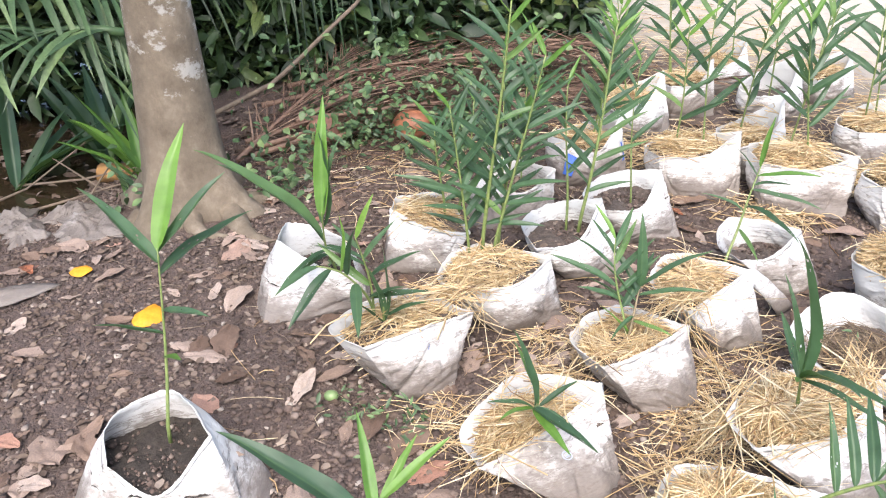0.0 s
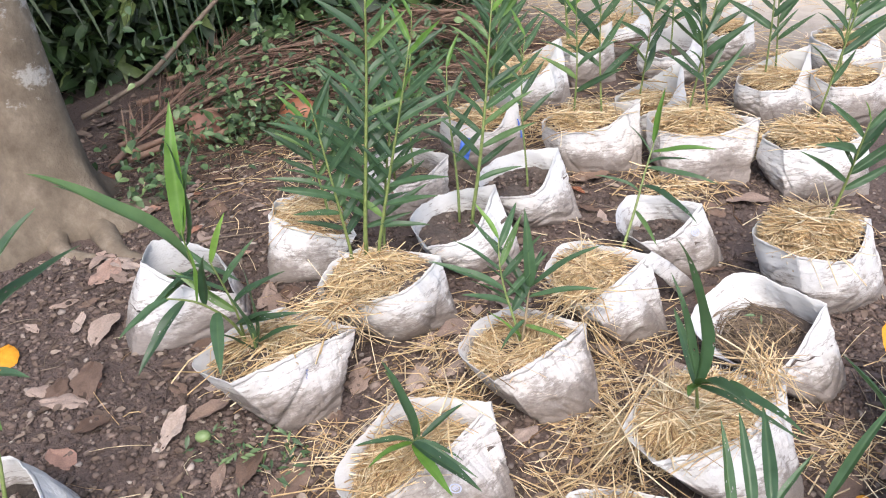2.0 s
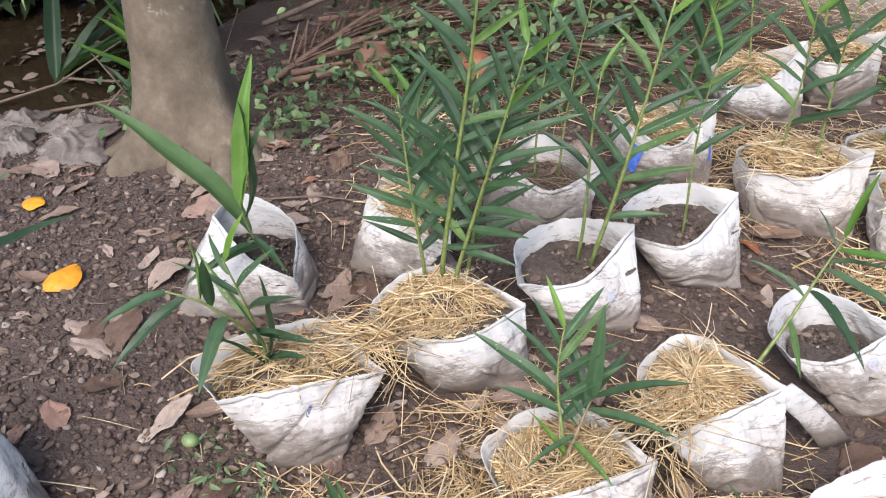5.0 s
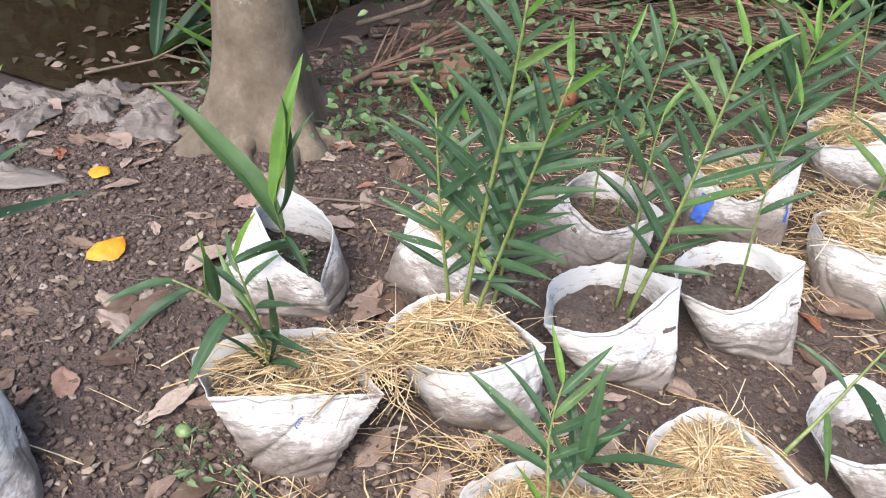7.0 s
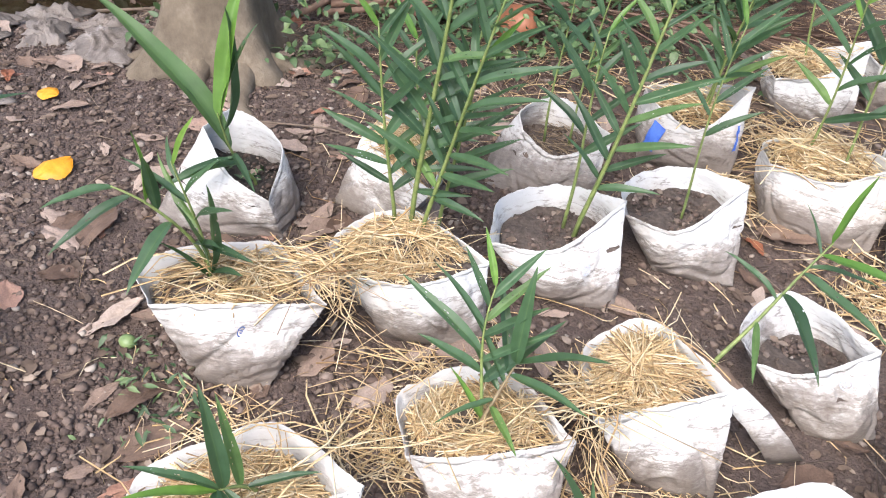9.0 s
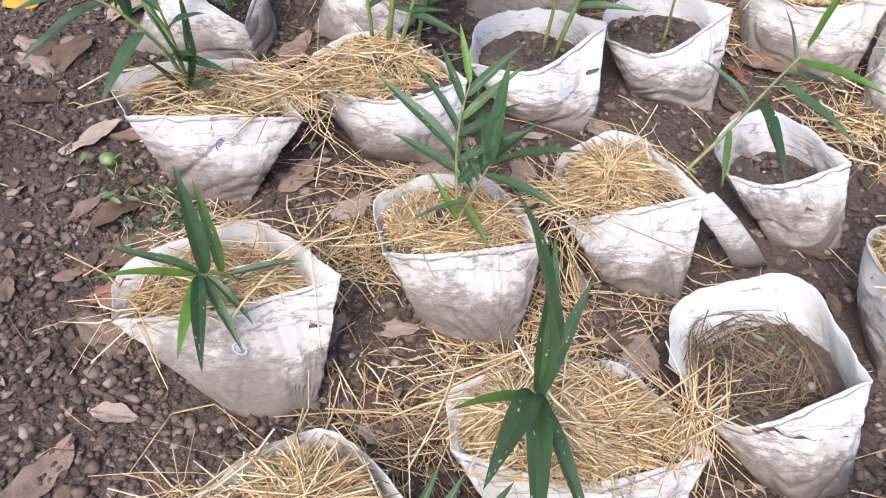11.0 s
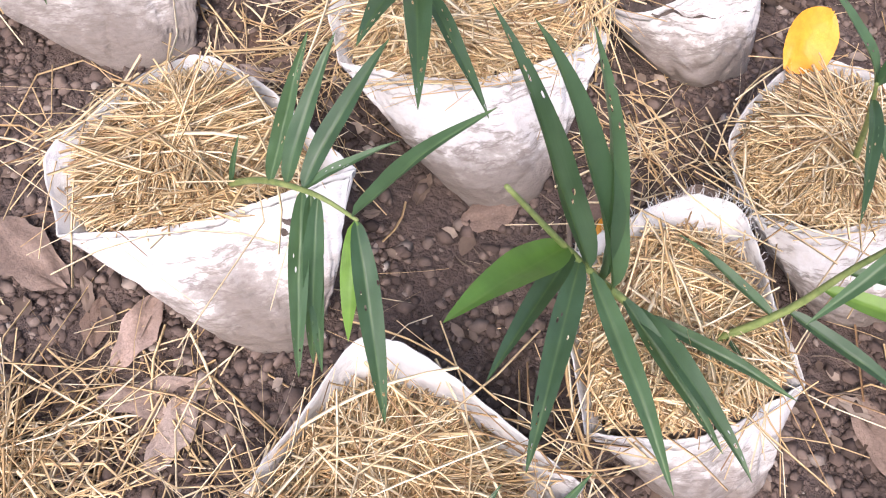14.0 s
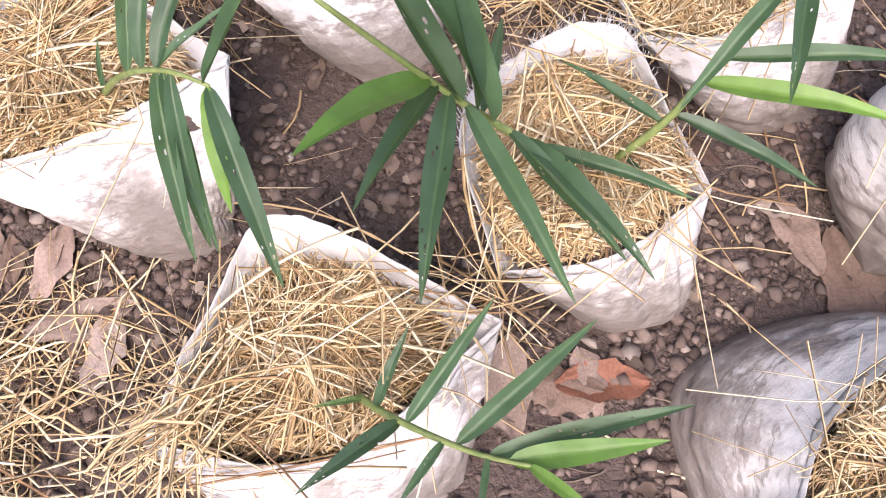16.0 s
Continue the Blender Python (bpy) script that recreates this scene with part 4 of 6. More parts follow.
ginger((0.15, 2.20, 0.17), (0.30, 2.22, 0.80), 18, 0.150, 61, TALL, start=0.15, fan=-15, spread=58, droop=0.25, young=2, stem_r=0.005)
ginger((0.08, 2.21, 0.17), (0.03, 2.20, 0.66), 16, 0.145, 15, TALL, start=0.15, fan=20, spread=55, droop=0.25)
ginger((0.17, 2.26, 0.17), (0.23, 2.28, 0.60), 11, 0.155, 16, GREEN, start=0.22, fan=10, spread=50, droop=0.25)
ginger((-0.02, 2.52, 0.14), (-0.02, 2.50, 0.50), 14, 0.140, 17, TALL, start=0.2, fan=15, spread=62, droop=0.25)
ginger((0.04, 2.55, 0.14), (0.10, 2.60, 0.55), 12, 0.140, 18, TALL, start=0.25, fan=30, spread=60, droop=0.25)
ginger((0.445, 2.47, 0.11), (0.56, 2.55, 0.80), 20, 0.150, 19, TALL, start=0.2, fan=5, spread=55, droop=0.25, young=2, stem_r=0.006)
ginger((0.40, 2.50, 0.11), (0.42, 2.58, 0.60), 7, 0.155, 20, GREEN, start=0.35, fan=25, spread=50, droop=0.25)
ginger((0.66, 2.70, 0.10), (0.68, 2.76, 0.62), 8, 0.15, 21, GREEN, start=0.45, fan=10, spread=50, droop=0.25, stem_r=0.0035)
ginger((0.28, 2.92, 0.10), (0.32, 2.98, 0.68), 8, 0.15, 22, GREEN, start=0.35, fan=15, spread=52, droop=0.25, stem_r=0.0035)
ginger((0.22, 2.90, 0.10), (0.20, 2.96, 0.60), 7, 0.15, 23, GREEN, start=0.35, fan=40, spread=52, droop=0.25, stem_r=0.0035)
shoot([(0.50, 1.77, 0.14), (0.515, 1.80, 0.20), (0.534, 1.838, 0.27)],
      [(0.98, (0.531, 1.875, 0.47), "old", 1.1), (0.8, (0.45, 1.93, 0.37), "old", 1.1), (0.6, (0.39, 1.88, 0.28), "old", 1.1), (0.7, (0.425, 1.855, 0.34), "old", 1.1), (0.95, (0.70, 1.79, 0.40), "old", 1.0),
       (0.8, (0.69, 1.755, 0.30), "old", 1.1), (0.5, (0.44, 1.70, 0.19), "old", 1.2), (0.4, (0.60, 1.70, 0.20), "old", 1.1), (0.2, (0.42, 1.80, 0.24), "young", 1.1)], 24, GREEN, dry=True)
shoot([(0.85, 2.14, 0.16), (0.90, 2.21, 0.24), (0.947, 2.28, 0.33), (0.985, 2.33, 0.40)],
      [(0.98, (1.01, 2.34, 0.56), "young", 1.0), (0.85, (0.915, 2.36, 0.45), "old", 1.0), (0.85, (1.14, 2.24, 0.40), "young", 1.0), (0.5, (0.80, 2.29, 0.33), "old", 1.1), (0.55, (1.03, 2.06, 0.27), "old", 1.1),
       (0.7, (1.12, 2.16, 0.33), "old", 1.0), (0.35, (0.93, 2.08, 0.20), "old", 1.0), (0.75, (1.10, 2.33, 0.33), "old", 1.0)], 26, GREEN)
shoot([(0.25, 1.47, 0.14), (0.235, 1.43, 0.20), (0.22, 1.39, 0.225)],
      [(0.8, (0.178, 1.43, 0.41), "old", 1.1), (0.95, (0.14, 1.26, 0.30), "young", 1.0), (0.85, (0.115, 1.32, 0.30), "old", 1.1), (0.4, (0.335, 1.51, 0.21), "old", 1.2), (0.95, (0.29, 1.25, 0.215), "young", 1.2),
       (0.95, (0.345, 1.24, 0.23), "old", 1.1), (0.9, (0.345, 1.33, 0.17), "old", 1.1), (0.8, (0.32, 1.39, 0.16), "old", 1.1), (0.5, (0.18, 1.46, 0.36), "old", 1.1)], 27, SMALL)
shoot([(0.83, 1.45, 0.15), (0.81, 1.42, 0.23), (0.79, 1.385, 0.31)],
      [(0.9, (0.715, 1.365, 0.66), "old", 0.95), (0.85, (0.75, 1.47, 0.52), "old", 1.0), (0.8, (0.80, 1.57, 0.36), "old", 1.1), (0.95, (0.80, 1.16, 0.43), "old", 1.15), (0.95, (0.875, 1.13, 0.40), "old", 1.0),
       (0.9, (0.935, 1.23, 0.28), "old", 1.0), (0.9, (0.72, 1.25, 0.40), "young", 1.0)], 29, BITTEN, r0=0.005)
shoot([(0.636, 1.104, 0.16), (0.72, 1.065, 0.28), (0.80, 1.03, 0.355), (0.857, 1.005, 0.378)],
      [(0.98, (0.935, 0.86, 0.25), "old", 1.0), (0.98, (0.875, 0.92, 0.28), "young", 1.2), (0.6, (0.83, 0.885, 0.22), "old", 0.9), (0.65, (0.85, 0.90, 0.21), "old", 0.9), (0.7, (0.835, 0.91, 0.20), "old", 0.9),
       (0.95, (0.96, 1.05, 0.55), "old", 0.75), (0.6, (0.87, 1.09, 0.40), "old", 1.0), (0.4, (0.745, 1.17, 0.42), "old", 1.0), (0.5, (0.775, 1.17, 0.43), "old", 1.0), (0.6, (0.825, 1.19, 0.42), "old", 1.0),
       (0.1, (0.66, 1.13, 0.25), "old", 1.0)], 30, GREEN)
shoot([(1.263, 1.091, 0.12), (1.129, 1.085, 0.235), (1.053, 1.057, 0.355), (0.985, 0.99, 0.54)],
      [(0.50, (0.925, 1.16, 0.54), "old", 1.0), (0.42, (0.968, 1.10, 0.60), "old", 0.9), (0.36, (1.012, 1.14, 0.57), "old", 0.9), (0.66, (0.968, 0.905, 0.45), "young", 1.5), (0.62, (1.016, 0.885, 0.40), "old", 1.2),
       (0.56, (1.078, 0.845, 0.30), "old", 1.1), (0.48, (1.228, 0.88, 0.255), "old", 1.0), (0.30, (1.287, 0.955, 0.20), "old", 1.0), (0.26, (1.311, 0.925, 0.23), "old", 1.0), (0.4, (1.117, 1.26, 0.20), "old", 0.9),
       (0.22, (1.36, 1.04, 0.20), "old", 0.9)], 31, BITTEN, r0=0.0055)
shoot([(1.255, 1.10, 0.12), (1.322, 1.131, 0.22), (1.352, 1.15, 0.34), (1.40, 1.17, 0.48)],
      [(0.3, (1.193, 1.205, 0.20), "old", 1.0), (0.15, (1.321, 1.061, 0.166), "old", 1.0), (0.35, (1.50, 1.08, 0.19), "old", 1.0), (0.5, (1.54, 1.10, 0.31), "young", 0.9), (0.6, (1.54, 1.14, 0.36), "old", 1.0),
       (0.85, (1.30, 1.06, 0.34), "old", 0.9), (0.95, (1.50, 1.20, 0.60), "young", 1.0), (0.9, (1.36, 1.0, 0.46), "old", 1.0)], 32, GREEN, r0=0.0055)
shoot([(1.01, 0.785, 0.14), (1.065, 0.753, 0.20), (1.141, 0.724, 0.255), (1.195, 0.713, 0.295)],
      [(0.2, (1.065, 0.845, 0.23), "old", 1.1), (0.38, (1.147, 0.879, 0.25), "old", 1.1), (0.6, (1.247, 0.862, 0.275), "old", 1.1), (0.75, (1.335, 0.785, 0.30), "old", 1.0), (0.85, (1.31, 0.748, 0.315), "young", 1.2),
       (0.35, (0.985, 0.665, 0.24), "old", 1.2), (0.55, (1.08, 0.665, 0.25), "old", 1.1), (0.75, (1.156, 0.655, 0.28), "old", 1.1), (0.98, (1.26, 0.67, 0.33), "young", 1.0), (0.1, (0.975, 0.755, 0.19), "old", 1.0)], 33, GREEN)
shoot([(1.42, 1.42, 0.14), (1.36, 1.36, 0.30), (1.31, 1.31, 0.42)],
      [(0.9, (1.21, 1.34, 0.50), "old", 1.0), (0.8, (1.315, 1.15, 0.40), "old", 0.9), (0.95, (1.29, 1.24, 0.58), "old", 1.0), (0.5, (1.50, 1.30, 0.33), "old", 1.0), (0.6, (1.42, 1.24, 0.30), "old", 1.0)], 34, GREEN)
ginger((1.40, 2.08, 0.20), (1.44, 2.02, 0.55), 10, 0.164, 35, GREEN, start=0.35, fan=10, spread=55, droop=0.25)
shoot([(-0.64, 1.44, 0.12), (-0.63, 1.50, 0.30), (-0.615, 1.55, 0.56)],
      [(0.98, (-0.558, 1.70, 0.80), "young", 1.2), (0.95, (-0.465, 1.65, 0.70), "old", 1.5), (0.9, (-0.79, 1.60, 0.69), "old", 1.5), (0.85, (-0.445, 1.74, 0.56), "old", 1.5), (0.7, (-0.49, 1.45, 0.44), "old", 1.5),
       (0.6, (-0.74, 1.42, 0.44), "old", 0.9), (0.5, (-0.55, 1.40, 0.36), "young", 1.2)], 36, TALL)
shoot([(-0.10, 0.86, 0.13), (-0.09, 0.90, 0.30), (-0.06, 0.93, 0.42)],
      [(0.98, (0.054, 1.0, 0.49), "young", 1.1), (0.9, (-0.005, 1.03, 0.47), "young", 1.0), (0.8, (-0.11, 1.055, 0.50), "young", 0.9), (0.7, (-0.33, 0.98, 0.52), "old", 1.2), (0.6, (-0.26, 0.84, 0.48), "old", 1.2),
       (0.5, (0.02, 0.78, 0.38), "old", 1.0), (0.65, (-0.17, 0.99, 0.42), "old", 1.0)], 37, GREEN)
ginger((0.49, 1.78, 0.14), (0.47, 1.87, 0.40), 10, 0.15, 71, SMALL, start=0.3, fan=20, spread=62, droop=0.25, stem_r=0.0035)
ginger((-0.19, 1.88, 0.14), (-0.21, 1.83, 0.44), 7, 0.150, 72, GREEN, start=0.3, fan=-10, spread=58, droop=0.3, stem_r=0.004)
rp = random.Random(77)
for key in ("S", "P", "P2", "Q", "M0", "R", "R2", "T", "Q2", "T4", "T5", "T6", "R3"):
    s = SACKS[key]
    for k in range(2 if key in ("P", "Q", "S", "Q2", "T5", "R2") else 1):
        bx, by = s.x + rp.uniform(-0.06, 0.06), s.y + rp.uniform(-0.04, 0.06)
        hgt = rp.uniform(0.45, 0.75)
        ginger((bx, by, s.level), (bx + rp.uniform(-0.08, 0.12), by + rp.uniform(-0.06, 0.08), s.level + hgt), rp.randint(10, 14), 0.18, 100 + int(s.seed * 3) + k,
               TALL, start=0.25, fan=rp.uniform(-20, 40), spread=50, droop=0.25, young=3, stem_r=0.004)


# straw that bridges neighbouring sacks and slides down between them
def spill(spots, seed):
    rng = np.random.default_rng(seed)
    c, hd, pt = [], [], []
    for x, y, z, sx, sz, count, head, pitch in spots:
        c.append(rng.normal(0, 1, (count, 3)) * (sx, sx, sz) + (x, y, z))
        hd.append(radians(head) + rng.normal(0, 0.7, count))
        pt.append(radians(pitch) + rng.normal(0, 0.22, count))
    c, hd, pt = np.concatenate(c), np.concatenate(hd), np.concatenate(pt)
    n = len(c)
    ln = 0.20 * rng.uniform(0.4, 1.2, n)
    c[:, 2] = np.maximum(c[:, 2], 0.01 + np.abs(np.sin(pt)) * ln * 0.5)
    v, f = strands(rng, c, hd, pt, ln, 0.0018 * rng.uniform(0.5, 1.25, n), rng.uniform(0.05, 0.35, n))
    stuff("straw_spill", v, f, M_STRAW, "yellow straw spilling over between two sacks", "straw")


spill([(0.045, 1.985, 0.185, 0.035, 0.006, 80, 20, 0), (0.10, 1.93, 0.13, 0.02, 0.02, 14, -60, -40), (0.19, 1.93, 0.02, 0.05, 0.01, 12, -20, -6), (-0.04, 1.95, 0.185, 0.035, 0.006, 40, 0, 0)], 41)
spill([(0.66, 1.93, 0.175, 0.03, 0.006, 90, 30, 0), (0.71, 1.86, 0.08, 0.025, 0.03, 22, -60, -35)], 42)
spill([(1.00, 1.55, 0.20, 0.015, 0.010, 45, 100, 25), (1.04, 1.53, 0.18, 0.015, 0.012, 14, -70, -20), (0.67, 1.43, 0.15, 0.02, 0.02, 30, 190, -25)], 43)
spill([(0.42, 1.08, 0.17, 0.02, 0.008, 22, 200, -5), (0.10, 1.34, 0.13, 0.02, 0.02, 26, 215, -30), (0.82, 0.73, 0.145, 0.03, 0.012, 80, 205, -14), (0.77, 0.70, 0.07, 0.03, 0.02, 30, 205, -30), (1.14, 0.92, 0.135, 0.02, 0.008, 30, 20, 0)], 44)


def frayed(key, u0, u1, count, seed):
    """Loose white threads along a cut edge of the sack."""
    s = SACKS[key]
    rng = np.random.default_rng(seed)
    u = rng.uniform(u0, u1, count)
    p = np.array([s.wall(q, 1.0)[:] for q in u])
    out = np.arctan2(p[:, 1], p[:, 0]) + rng.normal(0, 0.5, count)
    v, f = strands(rng, p + (0, 0, 0.006), out, rng.uniform(0.2, 1.2, count), rng.uniform(0.008, 0.028, count), np.full(count, 0.0005), rng.uniform(0, 0.5, count))
    root = [o for o in bpy.data.objects if o.name.startswith("grow_sack") and abs(o.location.x - s.x) < 1e-4 and abs(o.location.y - s.y) < 1e-4][0]
    rim = [o for o in root.children if o.name.startswith("rim_fold")][0]
    mesh_object("frayed_edge", v.tolist(), f.tolist(), M_SACK, rim)["label"] = "fringe of loose white threads"


frayed("U", 0.10, 0.40, 130, 1)
frayed("W", 0.42, 0.60, 60, 2)
frayed("K", 0.08, 0.20, 40, 3)
frayed("J", 0.55, 0.70, 40, 4)

# ---------------------------------------------------------------- trees


def tree(name, x, y, r0, r1, height, lean, seed, label):
    root = new(name)
    root.location = (x, y, ground_z(x, y))
    tagged(root, label, "tree")
    nu, nz = 40, 46
    verts, faces = [], []
    for j in range(nz + 1):
        z = -0.08 + (height + 0.08) * (j / nz) ** 1.5
        s = max(z, 0) / height
        r = r0 + (r1 - r0) * min(z / 1.0, 1.0) ** 0.6 if z > 0 else r0
        r *= 1 - 0.25 * s
        for i in range(nu):
            an = 2 * math.pi * i / nu
            flare = math.exp(-max(z, 0) / 0.13) * 0.95 * (0.5 + 0.5 * math.sin(an * 4 + seed)) ** 2 + 0.22 * math.exp(-max(z, 0) / 0.22)
            q = 1 + flare + 0.05 * noise.noise((math.cos(an) * 1.4, math.sin(an) * 1.4, z * 2 + seed)) + 0.012 * noise.noise((math.cos(an) * 6, math.sin(an) * 6, z * 9))
            verts.append((math.cos(an) * r * q + lean[0] * z, math.sin(an) * r * q + lean[1] * z, z))
    for j in range(nz):
        for i in range(nu):
            i2 = (i + 1) % nu
            faces.append((j * nu + i, j * nu + i2, (j + 1) * nu + i2, (j + 1) * nu + i))
    mesh_object("trunk", verts, faces, M_BARK, root)
    # surface roots that run out from the foot and dip into the soil
    for k, (an, ln, rr0) in enumerate(((-22, 0.55, 0.062), (-50, 0.36, 0.05), (8, 0.45, 0.055), (205, 0.30, 0.05))):
        path = []
        for i in range(9):
            q = i / 8
            bend = radians(an + 22 * math.sin(q * 3 + k + seed))
            d = r0 * 0.72 + ln * q
            path.append(Vector((math.cos(bend) * d, math.sin(bend) * d, 0.045 * (1 - q) ** 2 - 0.012 - 0.012 * q)))
        v, f = tube(path, [rr0 * (1 - 0.72 * i / 8) for i in range(9)], 9)
        mesh_object("root", v, f, M_BARK, root)
    # limbs and crown, above the view
    rr = random.Random(seed)
    rng = np.random.default_rng(seed)
    pts = []
    for k in range(5):
        an = rr.uniform(0, 6.28)
        p0 = Vector((lean[0] * height * 0.95, lean[1] * height * 0.95, height * 0.95))
        path = [p0 + Vector((math.cos(an) * 0.5 * q, math.sin(an) * 0.5 * q, 0.22 * q)) for q in range(6)]
        v, f = tube(path, [0.07 - 0.01 * q for q in range(6)], 7)
        mesh_object("limb", v, f, M_BARK, root)
        pts += path[2:]
    cl = []
    for p in pts:
        for _ in range(240):
            cl.append(p + Vector((rr.gauss(0, 0.65), rr.gauss(-0.1, 0.65), rr.gauss(0.15, 0.3))))
    v, f = leaf_cloud(rng, np.array([c[:] for c in cl]), 0.16, 0.35)
    ob = mesh_object("crown", v.tolist(), f.tolist(), M_BUSH, root)
    ob["label"] = "crown of many dark green leaves"
    return root


def leaf_cloud(rng, centres, size, width, face_up=0.4, flat=False):
    """Small pointed leaves, folded at the midrib: verts and faces."""
    n = len(centres)
    L = size * rng.uniform(0.5, 1.3, n)
    d = rng.normal(0, 1, (n, 3))
    d[:, 2] = d[:, 2] * 0.6 - 0.25 if not flat else d[:, 2] * 0.12
    d /= np.linalg.norm(d, axis=1)[:, None]
    up = np.stack([rng.normal(0, 0.5, n), rng.normal(0, 0.5, n) - 0.4, np.ones(n) * (0.4 + face_up)], 1)
    y = np.cross(up, d)
    y /= np.linalg.norm(y, axis=1)[:, None] + 1e-9
    z = np.cross(d, y)
    w = L * width * rng.uniform(0.7, 1.3, n)
    rows = []
    for s, q, h in ((0.0, 0.02, 0.0), (0.28, 0.85, 0.03), (0.6, 0.8, 0.0), (1.0, 0.0, -0.12)):
        c = centres + d * (s * L)[:, None] + z * (h * L)[:, None]
        if s < 1:
            rows += [c - y * (w * q / 2)[:, None] + z * (0.12 * w)[:, None], c, c + y * (w * q / 2)[:, None] + z * (0.12 * w)[:, None]]
        else:
            rows += [c]
    v = np.stack(rows, 1).reshape(-1, 3)
    tri = [(0, 1, 4), (0, 4, 3), (1, 2, 5), (1, 5, 4), (3, 4, 7), (3, 7, 6), (4, 5, 8), (4, 8, 7), (6, 7, 9), (7, 8, 9)]
    f = (np.array(tri)[None] + (np.arange(n) * 10)[:, None, None]).reshape(-1, 3)
    return v, f


tree("tree", -1.08, 3.0, 0.172, 0.128, 3.0, (0.02, -0.02), 3, "grey-barked tree with pale lichen patches beside the sacks")
tree("tree", 0.64, 5.75, 0.20, 0.16, 4.4, (0.03, 0.03), 8, "grey-brown tree trunk behind fallen palm fronds")

# ---------------------------------------------------------------- undergrowth behind
def undergrowth():
    rng = np.random.default_rng(21)
    # a tall thicket in a broad arc, dense low down
    n = 30000
    x = rng.uniform(-7, 0.95, n)
    y = 4.85 + rng.exponential(0.8, n) + 0.35 * np.sin(x * 2.3) - 0.55 * np.clip(-1.0 - x, 0, 1.2)
    z = np.abs(rng.normal(0, 0.85, n)) + 0.03 - 0.1 * (x < -1.4)
    v, f = leaf_cloud(rng, np.stack([x, y, z], 1), 0.17, 0.36)
    stuff("thicket", v, f, M_BUSH, "dense dark green thicket behind the tree", "bushes")
    # vines and herbs over the ground towards the fronds
    n = 2600
    x = rng.uniform(-1.0, 0.55, n)
    y = 3.85 + np.abs(rng.normal(0, 0.55, n)) + 0.25 * np.sin(x * 5)
    z = np.abs(rng.normal(0, 0.12, n)) + 0.02
    keep = noise_keep(x, y, 1.9, 0.06)
    v, f = leaf_cloud(rng, np.stack([x, y, z], 1)[keep], 0.042, 0.62, 0.9)
    stuff("creeping_vine", v, f, M_VINE, "green creeping vine with small leaves on dry litter", "vines")
    # herbs at the tree's foot and by the coconuts
    cl = []
    rr = random.Random(4)
    for cx, cy, r, h, k in ((-0.72, 3.10, 0.09, 0.13, 130), (-0.62, 3.47, 0.10, 0.10, 110), (-0.12, 3.62, 0.20, 0.22, 260), (0.12, 3.75, 0.22, 0.2, 240), (-0.95, 3.0, 0.05, 0.05, 20), (-1.25, 2.95, 0.06, 0.10, 40), (-0.5, 3.95, 0.3, 0.3, 260), (-0.42, 3.64, 0.08, 0.12, 170), (-0.05, 3.80, 0.2, 0.16, 180), (0.2, 4.2, 0.3, 0.2, 160)):
        for _ in range(k):
            cl.append((cx + rr.gauss(0, r), cy + rr.gauss(0, r), abs(rr.gauss(0, h)) + 0.02))
    v, f = leaf_cloud(rng, np.array(cl), 0.044, 0.6, 0.8)
    stuff("herbs", v, f, M_VINE, "low green herbs at the foot of the tree", "weeds")
    # small sprigs in the bare soil
    cl = []
    for cx, cy, r, k in ((-0.17, 1.62, 0.06, 50), (-0.24, 1.66, 0.04, 24), (-0.06, 1.58, 0.03, 16), (1.09, 1.80, 0.03, 22), (-0.40, 2.25, 0.04, 18)):
        for _ in range(k):
            cl.append((cx + rr.gauss(0, r), cy + rr.gauss(0, r), abs(rr.gauss(0, 0.025)) + (0.09 if cy in (1.80, 2.25) else 0.008)))
    v, f = leaf_cloud(rng, np.array(cl), 0.030, 0.3, 0.6)
    stuff("weeds", v, f, M_VINE, "tiny green weeds sprouting from the soil", "weeds")


def noise_keep(x, y, scale, level):
    return np.array([noise.noise((a * scale, b * scale, 4.0)) > level for a, b in zip(x, y)])


undergrowth()


